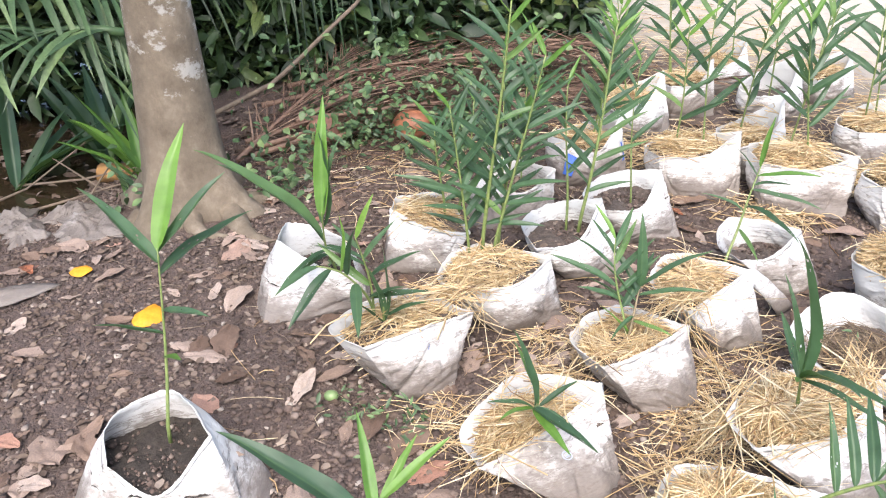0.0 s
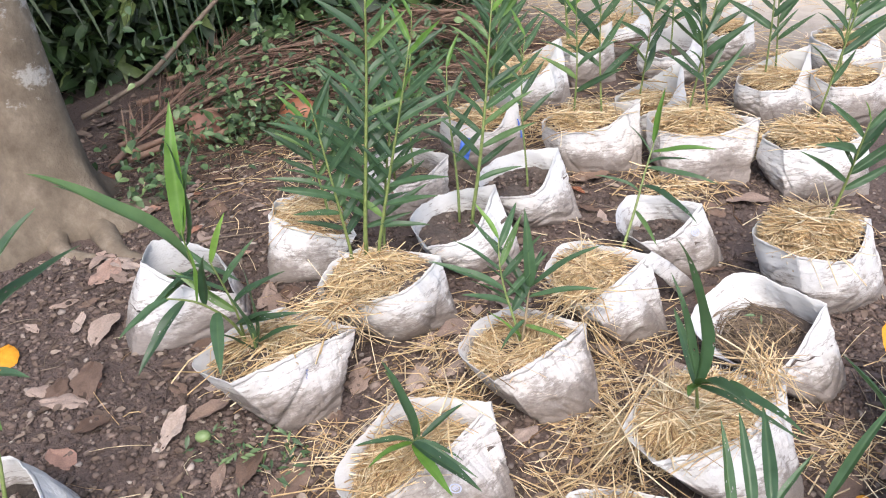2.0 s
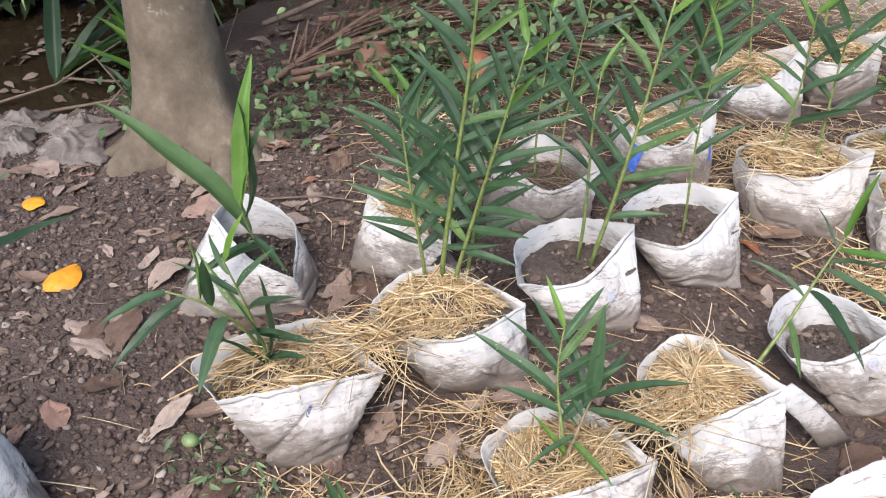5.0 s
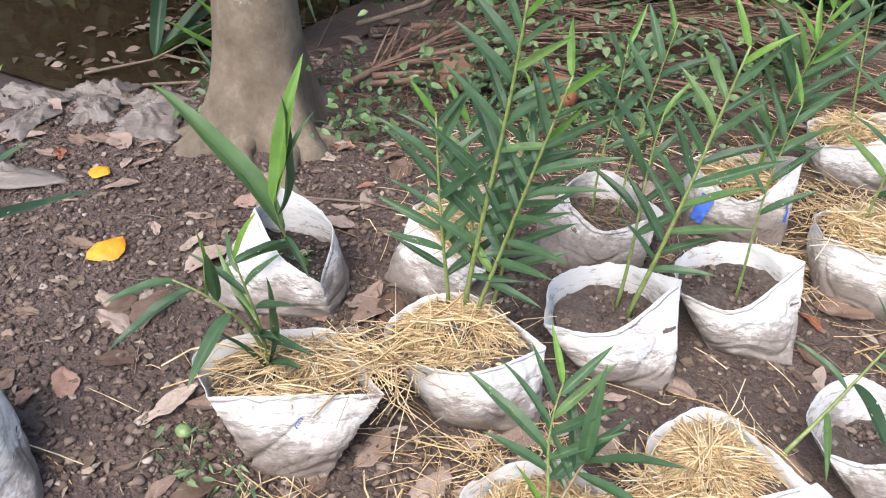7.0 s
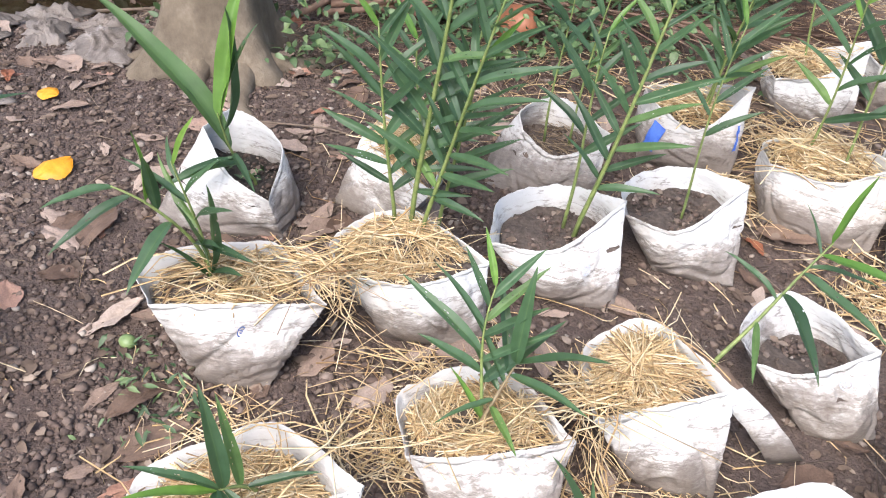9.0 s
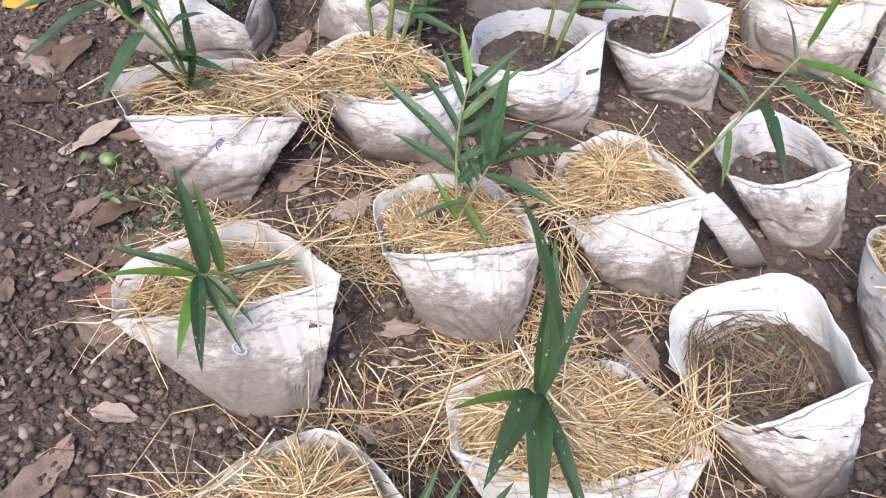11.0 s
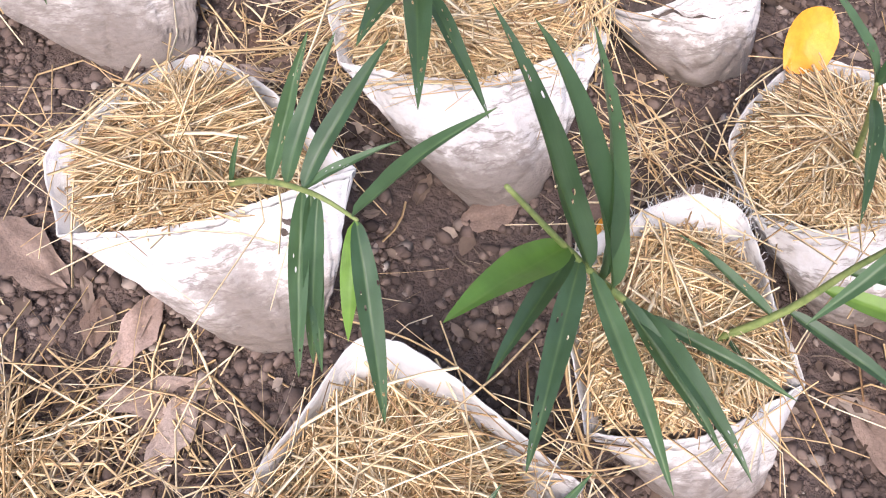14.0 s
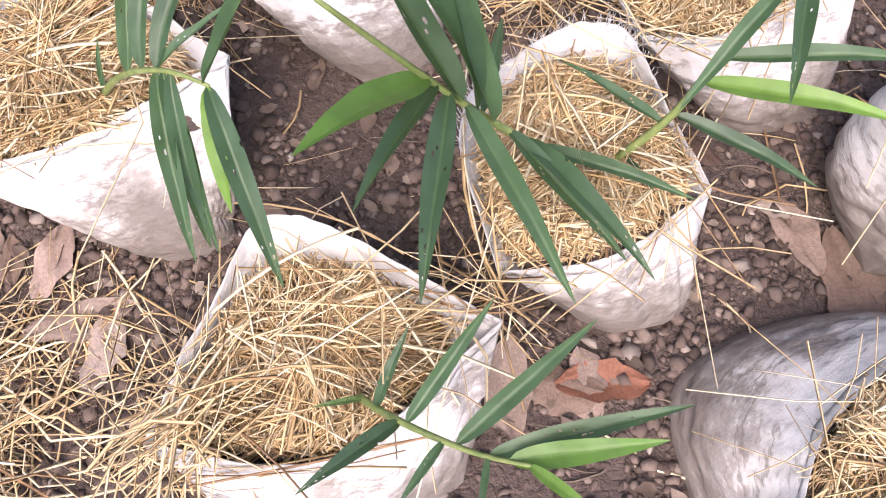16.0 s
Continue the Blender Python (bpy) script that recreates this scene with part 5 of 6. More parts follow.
# ---------------------------------------------------------------- palm fronds
def frond(start, heading, length, leaflet, count, seed, mat, label, rise=0.0, droop=0.25, spread=55, name="palm_frond"):
    """A feather palm frond: a tapering rib with narrow leaflets on both sides."""
    r = random.Random(seed)
    root = new(name)
    root.location = start
    tagged(root, label, "palm frond")
    h = radians(heading)
    d, s = Vector((math.cos(h), math.sin(h), 0)), Vector((-math.sin(h), math.cos(h), 0))
    pts = []
    for i in range(12):
        q = i / 11
        pts.append(d * (q * length) + Vector((0, 0, rise * q - droop * q * q)) + s * 0.05 * math.sin(q * 2.5 + seed))
    thick = 0.013 if mat == M_HUSK else 0.02
    v, f = tube(pts, [thick * (1 - 0.85 * i / 11) + 0.002 for i in range(12)], 6)
    mesh_object("rib", v, f, mat, root)
    verts, faces = [], []
    for k in range(count):
        q = 0.08 + 0.92 * k / count
        x = q * 11
        i = min(int(x), 10)
        p = pts[i].lerp(pts[i + 1], x - i)
        t = (pts[i + 1] - pts[i]).normalized()
        for sg in (-1, 1):
            an = radians(spread + r.uniform(-14, 14)) * (1 - 0.35 * q)
            ahead = t * math.cos(an) + s * sg * math.sin(an)
            L = leaflet * (0.55 + 0.6 * math.sin(math.pi * min(q + 0.12, 1))) * r.uniform(0.8, 1.15)
            w = (0.011 if mat == M_HUSK else (0.028 if mat == M_VINE else 0.019)) * r.uniform(0.7, 1.3)
            wy = t * 0.9 + s * 0.1
            b = len(verts)
            sag = r.uniform(0.10, 0.45) * droop / 0.25
            for j in range(5):
                u = j / 4
                c = p + ahead * (L * u) + Vector((0, 0, (0.10 * u - sag * u * u) * L + 0.004))
                ww = w * (1 - u) ** 0.6 * (0.6 + u)
                verts += [c - wy * ww, c + Vector((0, 0, -0.3 * ww)), c + wy * ww]
            for j in range(4):
                a = b + j * 3
                faces += [(a, a + 1, a + 4, a + 3), (a + 1, a + 2, a + 5, a + 4)]
    mesh_object("frond_blade", verts, faces, mat, root)
    return root


DRYF = "fallen dry brown palm frond lying on the litter"
frond((-0.95, 3.50, 0.07), 38, 2.2, 0.42, 46, 1, M_HUSK, DRYF, 0.1, 0.06, 22)
frond((-0.88, 3.38, 0.05), 44, 1.9, 0.55, 70, 21, M_HUSK, DRYF, 0.05, 0.02, 11)
frond((-0.90, 3.46, 0.07), 41, 2.0, 0.60, 70, 22, M_HUSK, DRYF, 0.08, 0.03, 12)
frond((-0.60, 3.60, 0.06), 47, 1.8, 0.55, 70, 23, M_HUSK, DRYF, 0.08, 0.03, 12)
frond((-0.80, 3.55, 0.05), 25, 2.4, 0.40, 46, 2, M_HUSK, DRYF, 0.12, 0.10, 20)
frond((-0.70, 3.75, 0.10), 12, 2.3, 0.45, 46, 3, M_HUSK, DRYF, 0.16, 0.14, 18)
frond((-1.00, 3.95, 0.12), 30, 2.4, 0.45, 46, 4, M_HUSK, DRYF, 0.16, 0.12, 24)
frond((0.9, 4.75, 0.15), 170, 1.9, 0.5, 44, 5, M_HUSK, DRYF, 0.2, 0.2, 35)
frond((-0.75, 3.7, 0.10), 45, 1.5, 0.45, 44, 7, M_HUSK, DRYF, 0.2, 0.1, 28)
frond((-0.9, 4.2, 0.12), 15, 1.7, 0.5, 44, 8, M_HUSK, DRYF, 0.25, 0.15, 30)
frond((-0.95, 3.35, 0.05), 75, 1.3, 0.4, 40, 9, M_HUSK, DRYF, 0.25, 0.05, 30)
frond((-0.55, 4.3, 0.12), 60, 1.8, 0.5, 44, 6, M_HUSK, DRYF, 0.45, 0.15, 30)
LIVEF = "arching green palm frond with narrow leaflets"
frond((-2.25, 3.35, 0.62), 25, 0.95, 0.40, 18, 11, M_VINE, LIVEF, 0.25, 0.55, 60)
frond((-1.42, 3.45, 0.60), 186, 0.85, 0.42, 15, 17, M_VINE, LIVEF, 0.22, 0.42, 62)
frond((-2.3, 3.7, 0.85), -5, 1.0, 0.45, 20, 12, M_VINE, LIVEF, 0.3, 0.6, 60)
frond((-2.6, 4.4, 0.9), 5, 1.3, 0.5, 24, 13, M_BUSH, LIVEF, 0.3, 0.6, 60)
frond((-1.7, 4.6, 0.9), 30, 1.4, 0.5, 24, 14, M_BUSH, LIVEF, 0.4, 0.7, 60)
frond((-0.2, 5.2, 1.25), 235, 1.2, 0.5, 24, 15, M_BUSH, LIVEF, 0.2, 0.9, 60)
frond((0.3, 5.2, 1.2), 200, 1.1, 0.5, 24, 16, M_BUSH, LIVEF, 0.2, 0.8, 60)


# strap-leaved clump at the ditch's edge
def clump(x, y, z, count, length, lean, seed, label, young=True):
    r = random.Random(seed)
    root = new("strap_leaf_clump")
    root.location = (x, y, z)
    tagged(root, label, "plant")
    for k in range(count):
        an = radians(lean) + r.uniform(-1.1, 1.1)
        up = r.uniform(0.55, 1.25)
        d = Vector((math.cos(an) * math.cos(up), math.sin(an) * math.cos(up), math.sin(up)))
        yv = Vector((0, 0, 1)).cross(d).normalized()
        ob = new("leaf", r.choice(YOUNG if young else BLADES))
        ob.parent = root
        q = length * r.uniform(0.7, 1.2)
        ob.matrix_local = Matrix.Translation((r.uniform(-0.03, 0.03), r.uniform(-0.03, 0.03), 0)) @ Matrix((d, yv, d.cross(yv))).transposed().to_4x4() @ Matrix.Diagonal((q, q, q, 1))
    return root


clump(-1.42, 3.36, -0.05, 8, 0.55, 165, 1, "yellow-green strap-leaved clump at the ditch")
clump(-1.36, 3.12, -0.02, 5, 0.26, 140, 2, "short broad green clump beside the trunk", False)
clump(-1.75, 3.75, -0.12, 7, 0.6, 110, 3, "green strap-leaved clump in the ditch", False)
clump(-2.1, 3.5, -0.14, 7, 0.6, 60, 4, "green strap-leaved clump in the ditch", False)


# ---------------------------------------------------------------- single things on the ground
def coconut(x, y, r, yaw, mat, label, seed):
    bm = bmesh.new()
    bmesh.ops.create_icosphere(bm, subdivisions=4, radius=1)
    for v in bm.verts:
        p = v.co.copy()
        an = math.atan2(p.y, p.z)
        k = 1 + 0.05 * math.cos(3 * an) * (1 - p.x * p.x) + 0.02 * noise.noise(p * 2 + Vector((seed, 0, 0)))
        v.co = Vector((p.x * 1.22 + 0.10 * p.x * abs(p.x), p.y * k, p.z * k)) * r
    root = new("coconut")
    tagged(root, label, "coconut")
    root.matrix_world = pose(x, y, ground_z(x, y) + r * 0.92, 0, 18, yaw)
    part("husk", bm, mat, root)
    bm = bmesh.new()
    bmesh.ops.create_cone(bm, segments=12, radius1=r * 0.35, radius2=r * 0.16, depth=r * 0.22, cap_ends=True)
    bmesh.ops.bevel(bm, geom=bm.edges[:], offset=r * 0.03, segments=2, affect="EDGES")
    bmesh.ops.transform(bm, matrix=pose(r * 1.27, 0, 0, 0, 90, 0), verts=bm.verts[:])
    part("stalk_cap", bm, M_HUSK, root, "dry brown stalk cap")


coconut(-0.21, 3.70, 0.076, 160, M_NUT, "bright orange fallen coconut among herbs", 1)
coconut(-0.63, 3.66, 0.074, 200, M_NUTOLD, "brown fallen coconut beside dry palm fronds", 2)


def dead_leaf_mesh(seed, ratio, ragged=1.0):
    r = random.Random(seed)
    n, m = 14, 8
    verts, faces = [], []
    cu, cv, ph = r.uniform(-0.5, 0.5), r.uniform(-0.6, 0.7), r.uniform(0, 6)
    for i in range(n + 1):
        s = i / n
        w = ratio * (math.sin(math.pi * min(s * 0.96 + 0.02, 1)) ** 0.7) * 0.5
        for j in range(m + 1):
            q = j / m * 2 - 1
            rag = 1 + ragged * 0.30 * noise.noise((s * 5 + ph, q * 1.2, 1.0)) + ragged * 0.12 * noise.noise((s * 14 + ph, q * 2, 5.0))
            z = cu * (s - 0.5) ** 2 + cv * (q * w) ** 2 * 2.2 + 0.05 * noise.noise((s * 4 + ph, q * 1.6, 2.0)) + 0.02 * noise.noise((s * 9, q * 4, ph)) - 0.03 * math.exp(-abs(q) * 9) + 0.05
            verts.append((s - 0.5 + 0.06 * noise.noise((q * 2 + ph, s * 2, 8.0)), q * w * rag + 0.06 * math.sin(s * 3 + ph), z))
    for i in range(n):
        for j in range(m):
            a = i * (m + 1) + j
            faces.append((a, a + m + 1, a + m + 2, a + 1))
    lo = min(v[2] for v in verts)
    verts = [(x, y, z - lo) for x, y, z in verts]
    me = bpy.data.meshes.new("dead_leaf")
    me.from_pydata(verts, [], faces)
    me.polygons.foreach_set("use_smooth", [True] * len(me.polygons))
    me.materials.append(M_DEAD)
    return me


DEAD = [dead_leaf_mesh(k, 0.36 + 0.05 * (k % 6)) for k in range(14)]


def blocked(x, y, gap=0.0):
    for s in SACKS.values():
        for cx, cy, a in ((s.x, s.y, min(s.a, s.b) * 0.95), (s.x + s.off[0], s.y + s.off[1], (s.ba + s.bb) / 2)):
            if (x - cx) ** 2 + (y - cy) ** 2 < (a + gap) ** 2:
                return True
    return (x + 1.1) ** 2 + (y - 2.96) ** 2 < 0.07


def drop_leaf(x, y, size, yaw, r, label="curled brown dead leaf lying on the soil", me=None):
    ob = new("dead_leaf", me or r.choice(DEAD))
    ob.matrix_world = pose(x, y, ground_z(x, y) + 0.003, r.uniform(-9, 9), r.uniform(-9, 9), yaw) @ Matrix.Diagonal((size, size, size, 1))
    return tagged(ob, label, "leaf", "dead leaves on the soil")


rd = random.Random(9)
count, small_v, small_f = 0, [], []
while count < 620:
    x, y = rd.uniform(-1.9, 1.7), rd.uniform(0.55, 4.3)
    dens = 1.0 if x < 0.1 else 0.55
    if y > 3.4:
        dens *= 0.8
    if rd.random() > dens or blocked(x, y, 0.01) or (x < -1.35 and y > 3.0):
        continue
    size, turned = rd.choice((0.035, 0.045, 0.06, 0.08, 0.10, 0.13)) * rd.uniform(0.8, 1.25), rd.uniform(0, 360)
    count += 1
    if size > 0.062 and y < 3.4:
        drop_leaf(x, y, size, turned, rd)
        continue
    me = rd.choice(DEAD)
    m = pose(x, y, ground_z(x, y) + 0.003, rd.uniform(-9, 9), rd.uniform(-9, 9), turned) @ Matrix.Diagonal((size, size, size, 1))
    n0 = len(small_v)
    small_v += [tuple(m @ v.co) for v in me.vertices]
    small_f += [tuple(n0 + i for i in p.vertices) for p in me.polygons]
ob = mesh_object("dead_leaves", small_v, small_f, M_LITTER)
tagged(ob, "small curled grey-brown dead leaves strewn on soil", "leaves", kind="stuff")
PALE = "large pale grey-brown dead leaf flat on the soil"
for x, y, size, yaw in ((0.62, 0.86, 0.14, 20), (0.56, 0.93, 0.12, 80), (1.185, 0.845, 0.13, 100), (1.30, 0.86, 0.12, 10), (-0.02, 1.42, 0.12, 40), (0.02, 1.33, 0.13, 0),
                        (-0.60, 1.80, 0.10, 30), (0.26, 2.0, 0.10, 60), (0.33, 1.88, 0.11, 20), (1.12, 1.34, 0.10, 50), (-0.22, 2.32, 0.13, 80), (-0.13, 2.30, 0.12, 100)):
    drop_leaf(x, y, size, yaw, rd, PALE)


def coloured_leaf(x, y, z, size, yaw, label, seed, tilt=8.0):
    me = dead_leaf_mesh(seed, 0.80, 0.25)
    me.materials[0] = M_YELLOW
    ob = new("yellow_leaf", me)
    ob.matrix_world = pose(x, y, z, tilt, -tilt, yaw) @ Matrix.Diagonal((size, size, size, 1))
    tagged(ob, label, "leaf")


coloured_leaf(-0.953, 2.115, 0.012, 0.115, 80, "bright orange-yellow fallen leaf on bare soil", 31)
coloured_leaf(-1.30, 2.42, 0.012, 0.085, 10, "small orange fallen leaf on bare soil", 32)
coloured_leaf(1.318, 1.575, 0.195, 0.10, 60, "orange-yellow fallen leaf lodged in straw", 33, 28)
coloured_leaf(1.135, 1.29, 0.012, 0.05, 50, "small rust-orange leaf on the soil", 34)

bm = bmesh.new()
bmesh.ops.create_icosphere(bm, subdivisions=3, radius=0.017)
bmesh.ops.scale(bm, vec=(1.2, 1.0, 0.9), verts=bm.verts[:])
fruit = part("fruit", bm, M_FRUIT, None)
fruit.location = (-0.300, 1.707, ground_z(-0.3, 1.707) + 0.014)
tagged(fruit, "small pale green round fruit on the soil", "fruit")
bm = bmesh.new()
bmesh.ops.create_cube(bm, size=1)
bmesh.ops.scale(bm, vec=(0.20, 0.09, 0.07), verts=bm.verts[:])
bmesh.ops.bevel(bm, geom=bm.edges[:], offset=0.010, segments=2, affect="EDGES")
brick = part("brick", bm, M_BRICK, None)
brick.matrix_world = pose(-1.62, 3.55, -0.08, 4, 8, 15)
tagged(brick, "worn orange brick at the edge of the ditch", "brick")


# ---------------------------------------------------------------- rags and scraps
def crumpled(name, x, y, w, d, h, yaw, seed, mat, label, category):
    """An empty sack or scrap, crumpled flat: a sheet with thickness."""
    n = 30
    h *= 0.72
    verts, faces = [], []
    for layer in (0, 1):
        for j in range(n + 1):
            for i in range(n + 1):
                u, v = i / n * 2 - 1, j / n * 2 - 1
                k = 1 + 0.55 * noise.noise((u * 1.6 + seed, v * 1.6, 1.0)) + 0.16 * noise.noise((u * 5 + seed, v * 5, 1.0))
                z = h * (0.22 + 0.30 * noise.noise((u * 1.3 + seed, v * 1.3, 0)) + 0.75 * max(0, 0.30 - abs(noise.noise((u * 1.9 + v + seed, v * 1.1, 3.0)))) + 0.5 * max(0, 0.25 - abs(noise.noise((u * 3 - v * 2 + seed, v * 3, 5.0)))) + 0.02 * noise.noise((u * 8, v * 8, seed)))
                z *= min(1, 2.6 * (1 - max(abs(u), abs(v)))) * 0.9 + 0.1
                verts.append((u * w * k, v * d * k, max(z, 0.002) + (0.004 if layer else 0)))
    q = (n + 1) ** 2
    for j in range(n):
        for i in range(n):
            a = j * (n + 1) + i
            faces.append((q + a, q + a + 1, q + a + n + 2, q + a + n + 1))
            faces.append((a, a + n + 1, a + n + 2, a + 1))
    for i in range(n):
        for a, b in ((i, i + 1), (n * (n + 1) + i + 1, n * (n + 1) + i), ((i + 1) * (n + 1), i * (n + 1)), (i * (n + 1) + n, (i + 1) * (n + 1) + n)):
            faces.append((a, b, q + b, q + a))
    ob = mesh_object(name, verts, faces, mat)
    ob.matrix_world = pose(x, y, ground_z(x, y) + 0.004, 0, 0, yaw)
    return tagged(ob, label, category)


for x, y, w, d, h, yaw, seed, mat, label in (
        (-1.43, 2.80, 0.11, 0.13, 0.085, 20, 1.0, M_SACK, "crumpled empty white sack beside the tree"),
        (-1.60, 2.98, 0.10, 0.07, 0.11, 75, 2.4, M_DIRTY, "crumpled dirty empty sack lying on soil"),
        (-1.68, 2.76, 0.11, 0.07, 0.09, 130, 3.7, M_DIRTY, "flattened grey empty sack lying on soil"),
        (-1.86, 2.94, 0.13, 0.09, 0.13, 40, 5.3, M_SACK, "crumpled empty white sack on a heap of sacks"),
        (-1.97, 2.70, 0.13, 0.08, 0.10, 15, 6.6, M_DIRTY, "flattened grey empty sack lying on soil"),
        (-1.80, 2.56, 0.11, 0.06, 0.07, 100, 7.8, M_DIRTY, "flattened grey empty sack lying on soil"),
        (-1.60, 2.17, 0.16, 0.15, 0.11, 75, 4.9, M_SACK, "crumpled white sack with soft folds on soil")):
    crumpled("empty_sack", x, y, w, d, h, yaw, seed, mat, label, "sack")
crumpled("paper_scrap", 0.14, 4.36, 0.12, 0.07, 0.10, 15, 6.1, M_PAPER, "white scrap of torn sack on dry fronds", "scrap")
crumpled("paper_scrap", 0.42, 1.92, 0.05, 0.04, 0.03, 30, 7.1, M_OLDSTRAW, "dull torn scrap of plastic between the sacks", "scrap")


# torn flap of one sack, blue prints
def strip(name, pts, widths, mat, parent, label):
    """A ribbon with thickness along points, its width across the given way."""
    verts, faces = [], []
    for i, (p, wv) in enumerate(zip(pts, widths)):
        p, wv = Vector(p), Vector(wv)
        nrm = Vector((0.4, -0.8, 0.45)).normalized() * 0.0015
        for k in range(5):
            q = k / 4 - 0.5
            c = p + wv * q + Vector((0, 0, 0.006 * noise.noise((i * 0.9, k * 0.8, 3.3))))
            verts += [c - nrm, c + nrm]
    for i in range(len(pts) - 1):
        for k in range(4):
            a, b = i * 10 + k * 2, (i + 1) * 10 + k * 2
            faces += [(a, b, b + 2, a + 2), (a + 1, a + 3, b + 3, b + 1)]
        a, b = i * 10, (i + 1) * 10
        faces += [(a, a + 1, b + 1, b), (a + 8, b + 8, b + 9, a + 9)]
    a = (len(pts) - 1) * 10
    for k in range(4):
        faces += [(k * 2, k * 2 + 2, k * 2 + 3, k * 2 + 1), (a + k * 2, a + k * 2 + 1, a + k * 2 + 3, a + k * 2 + 2)]
    ob = mesh_object(name, verts, faces, mat, parent)
    ob["label"] = label
    return ob


def find_part(key, name):
    return [o for o in find_sack(key).children if o.name.startswith(name)][0]


def find_sack(key):
    s = SACKS[key]
    return [o for o in bpy.data.objects if o.name.startswith("grow_sack") and abs(o.location.x - s.x) < 1e-4 and abs(o.location.y - s.y) < 1e-4][0]


h = find_sack("H")
flap_pts, flap_w = [], []
top = Vector(SACKS["H"].world(SACKS["H"].wall(0.985, 0.97)))
for i in range(9):
    q = i / 8
    p = top.lerp(Vector((1.048, 2.105, 0.012)), q) + Vector((0.0, 0.004, 0.008)) * math.sin(math.pi * q)
    flap_pts.append(p - h.location)
    flap_w.append(Vector((0.035, 0.045, 0.012)).lerp(Vector((0.062, 0.042, 0.004)), q))
strip("torn_flap", flap_pts, flap_w, M_SACK, find_part("H", "rim_fold"), "torn strip of sack hanging to the ground")


def print_patch(key, u0, u1, v0, v1, mat, label, n=10):
    """Printed patch that follows the sack's wall, a hair proud of it."""
    s = SACKS[key]
    verts, faces = [], []
    for j in range(n + 1):
        for i in range(n + 1):
            p = s.wall(u0 + (u1 - u0) * i / n, v0 + (v1 - v0) * j / n)
            r = math.hypot(p.x, p.y)
            verts.append(p + Vector((p.x / r, p.y / r, 0.1)) * 0.0075)
    for j in range(n):
        for i in range(n):
            a = j * (n + 1) + i
            faces.append((a, a + 1, a + n + 2, a + n + 1))
    mesh_object("print_patch", verts, faces, mat, find_part(key, "body"))["label"] = label


def print_ring(key, u, v, r, mat, label):
    """A round stamp: a ring with a bar across, on the sack's wall."""
    s = SACKS[key]
    du = 0.002
    c = s.wall(u, v)
    t = (s.wall(u + du, v) - s.wall(u - du, v)).normalized()
    w = (s.wall(u, v + 0.03) - s.wall(u, v - 0.03)).normalized()
    out = t.cross(w).normalized()
    if out.x * c.x + out.y * c.y < 0:
        out = -out
    verts, faces, n = [], [], 28
    for k in range(n):
        an = 2 * math.pi * k / n
        e = t * math.cos(an) + w * math.sin(an)
        verts += [c + e * r + out * 0.006, c + e * r * 0.78 + out * 0.006]
    for k in range(n):
        a, b = 2 * k, 2 * ((k + 1) % n)
        faces.append((a, b, b + 1, a + 1))
    for q in (-0.3, 0.0, 0.3):
        b = len(verts)
        for dx, dy in ((-0.5, q - 0.08), (0.5, q - 0.08), (0.5, q + 0.08), (-0.5, q + 0.08)):
            verts.append(c + t * (dx * r) + w * (dy * r) + out * 0.006)
        faces.append((b, b + 1, b + 2, b + 3))
    mesh_object("stamp", verts, faces, mat, find_part(key, "body"), smooth=False)["label"] = label


print_ring("B", 0.755, 0.72, 0.013, M_BLUE, "round blue stamp")
print_ring("J", 0.735, 0.70, 0.012, M_PRINT, "faded round blue stamp")
print_ring("E", 0.80, 0.62, 0.012, M_PRINT, "faded round blue stamp")
print_ring("I", 0.83, 0.80, 0.014, M_PRINT, "faded round blue stamp")
print_patch("S", 0.53, 0.59, 0.35, 0.8, M_BLUE, "blue printed patch")
print_patch("S", 0.915, 0.935, 0.4, 0.7, M_BLUE, "blue printed stripe")


